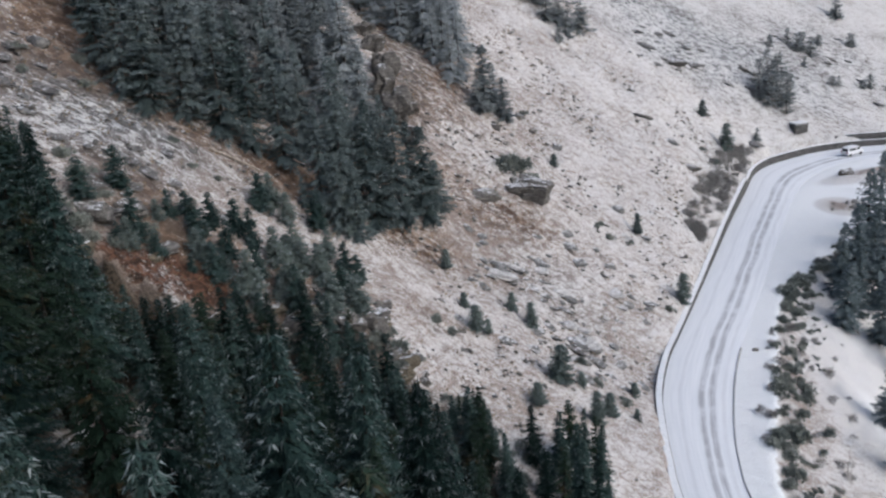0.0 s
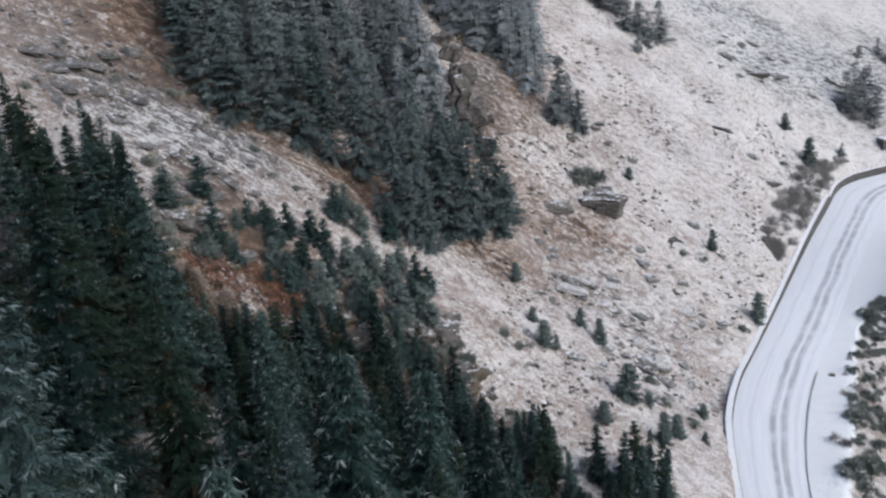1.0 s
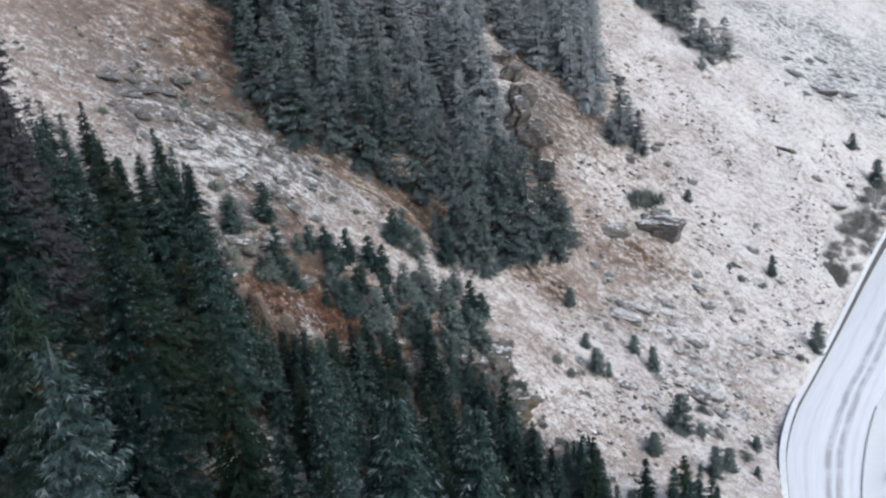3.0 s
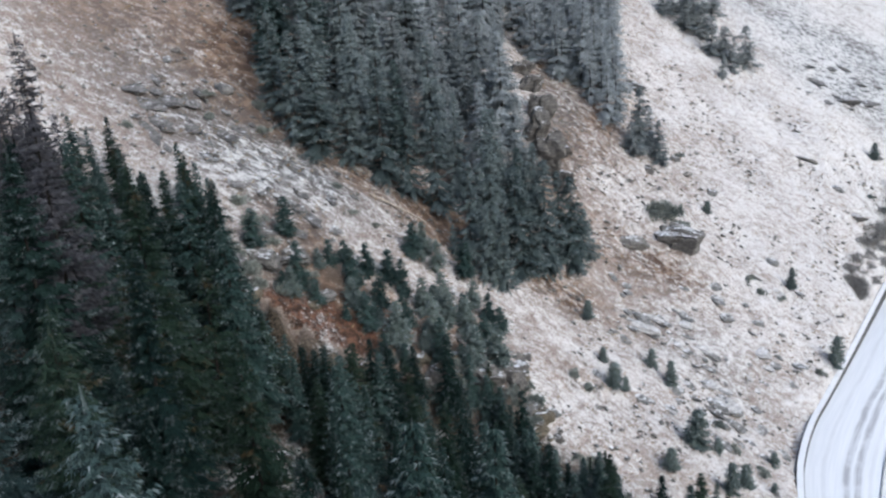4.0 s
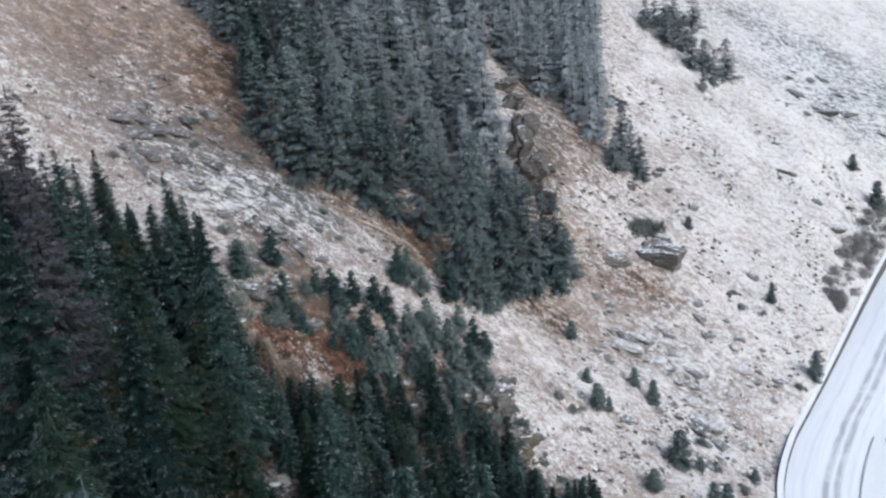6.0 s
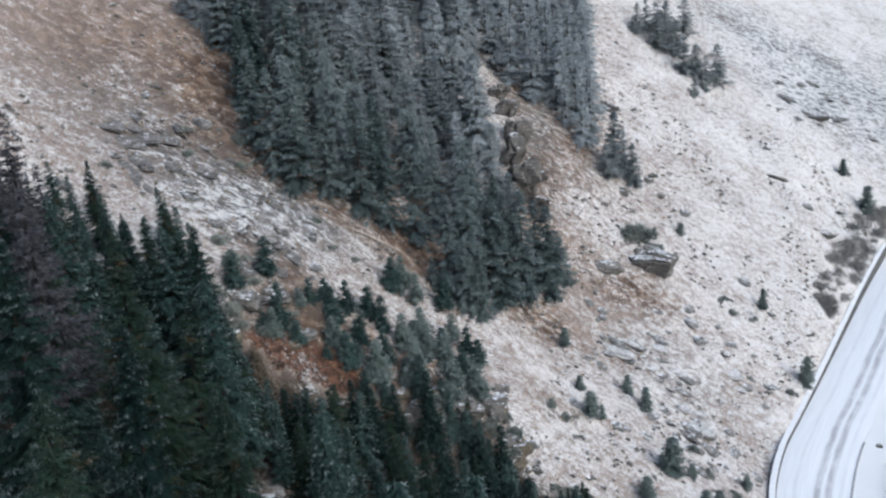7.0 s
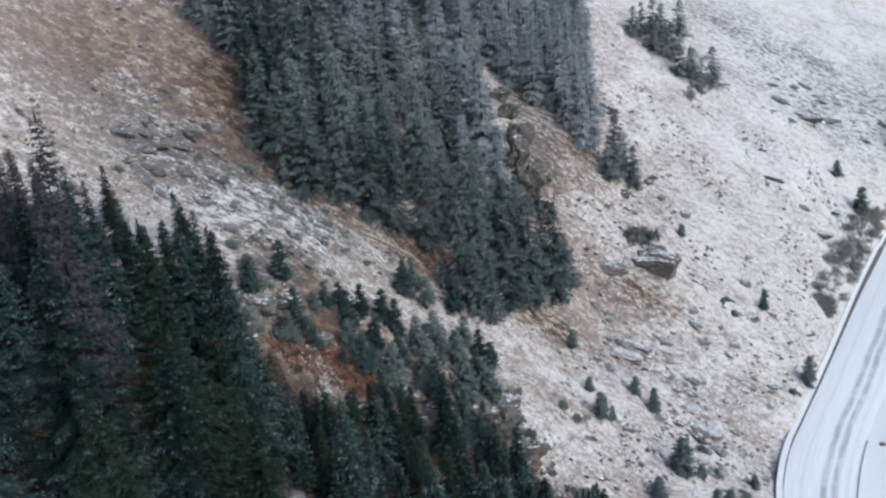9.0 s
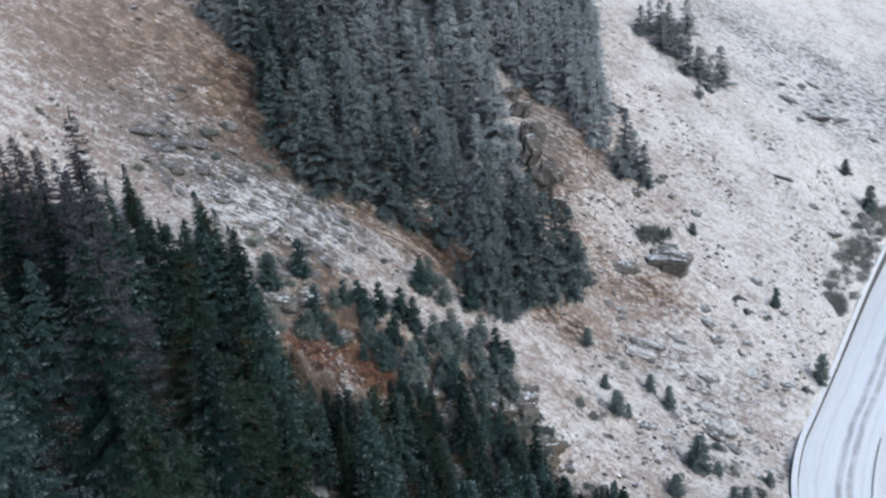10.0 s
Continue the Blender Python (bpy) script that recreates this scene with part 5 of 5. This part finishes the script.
# ---- the van on the road ----
def van(x, y, turn):
    thing = new("van")
    thing.matrix_basis = pose(x, y, 0.06, 0, 0, turn) @ Matrix.Scale(0.88, 4)
    tagged(thing, "white van driving on the snowy road round the bend", "van")
    outline = ((-2.35, 0.42), (-2.40, 1.05), (-2.28, 1.85), (-2.05, 1.98), (0.75, 1.98), (1.15, 1.85), (1.72, 1.20), (2.35, 1.02), (2.45, 0.80), (2.45, 0.42))
    bm = bmesh.new()
    left = [bm.verts.new((px, -0.92 + (0.10 if pz > 1.3 else 0), pz)) for px, pz in outline]
    right = [bm.verts.new((px, 0.92 - (0.10 if pz > 1.3 else 0), pz)) for px, pz in outline]
    bm.faces.new(left)
    bm.faces.new(list(reversed(right)))
    for i in range(len(outline)):
        k = (i + 1) % len(outline)
        bm.faces.new((left[i], right[i], right[k], left[k]))
    bmesh.ops.bevel(bm, geom=bm.edges[:], offset=0.05, segments=2, affect="EDGES")
    body = part("body", from_bmesh("body", bm, PAINT), thing)

    def pane(name, size, at, tilt=(0, 0, 0), material=DARKGLASS, label="dark glass"):
        ob = part(name, from_bmesh(name, box_bmesh(size, 0.01), material), body, label)
        ob.matrix_basis = pose(*at, *tilt)

    pane("windscreen", (0.03, 1.45, 0.78), (1.45, 0, 1.53), (0, -42, 0))
    pane("rear_window", (0.03, 1.35, 0.55), (-2.35, 0, 1.48), (0, 8, 0))
    for y_side in (-0.87, 0.87):
        pane("side_window", (0.85, 0.03, 0.50), (0.65, y_side, 1.52))
        pane("side_window", (1.9, 0.03, 0.50), (-1.05, y_side, 1.52))
        pane("tail_lamp", (0.05, 0.16, 0.32), (-2.40, y_side * 0.9, 0.95), (0, 0, 0), LAMPRED, "red lamp")
        for x_axle in (-1.5, 1.5):
            bm = bmesh.new()
            bmesh.ops.create_cone(bm, cap_ends=True, segments=20, radius1=0.34, radius2=0.34, depth=0.22)
            bmesh.ops.bevel(bm, geom=bm.edges[:], offset=0.03, segments=1, affect="EDGES")
            wheel = part("wheel", from_bmesh("wheel", bm, TYRE), thing, "black tyre")
            wheel.matrix_basis = pose(x_axle, y_side * 0.96, 0.34, 90, 0, 0)
    return thing


van(78.3, 155.9, 24)
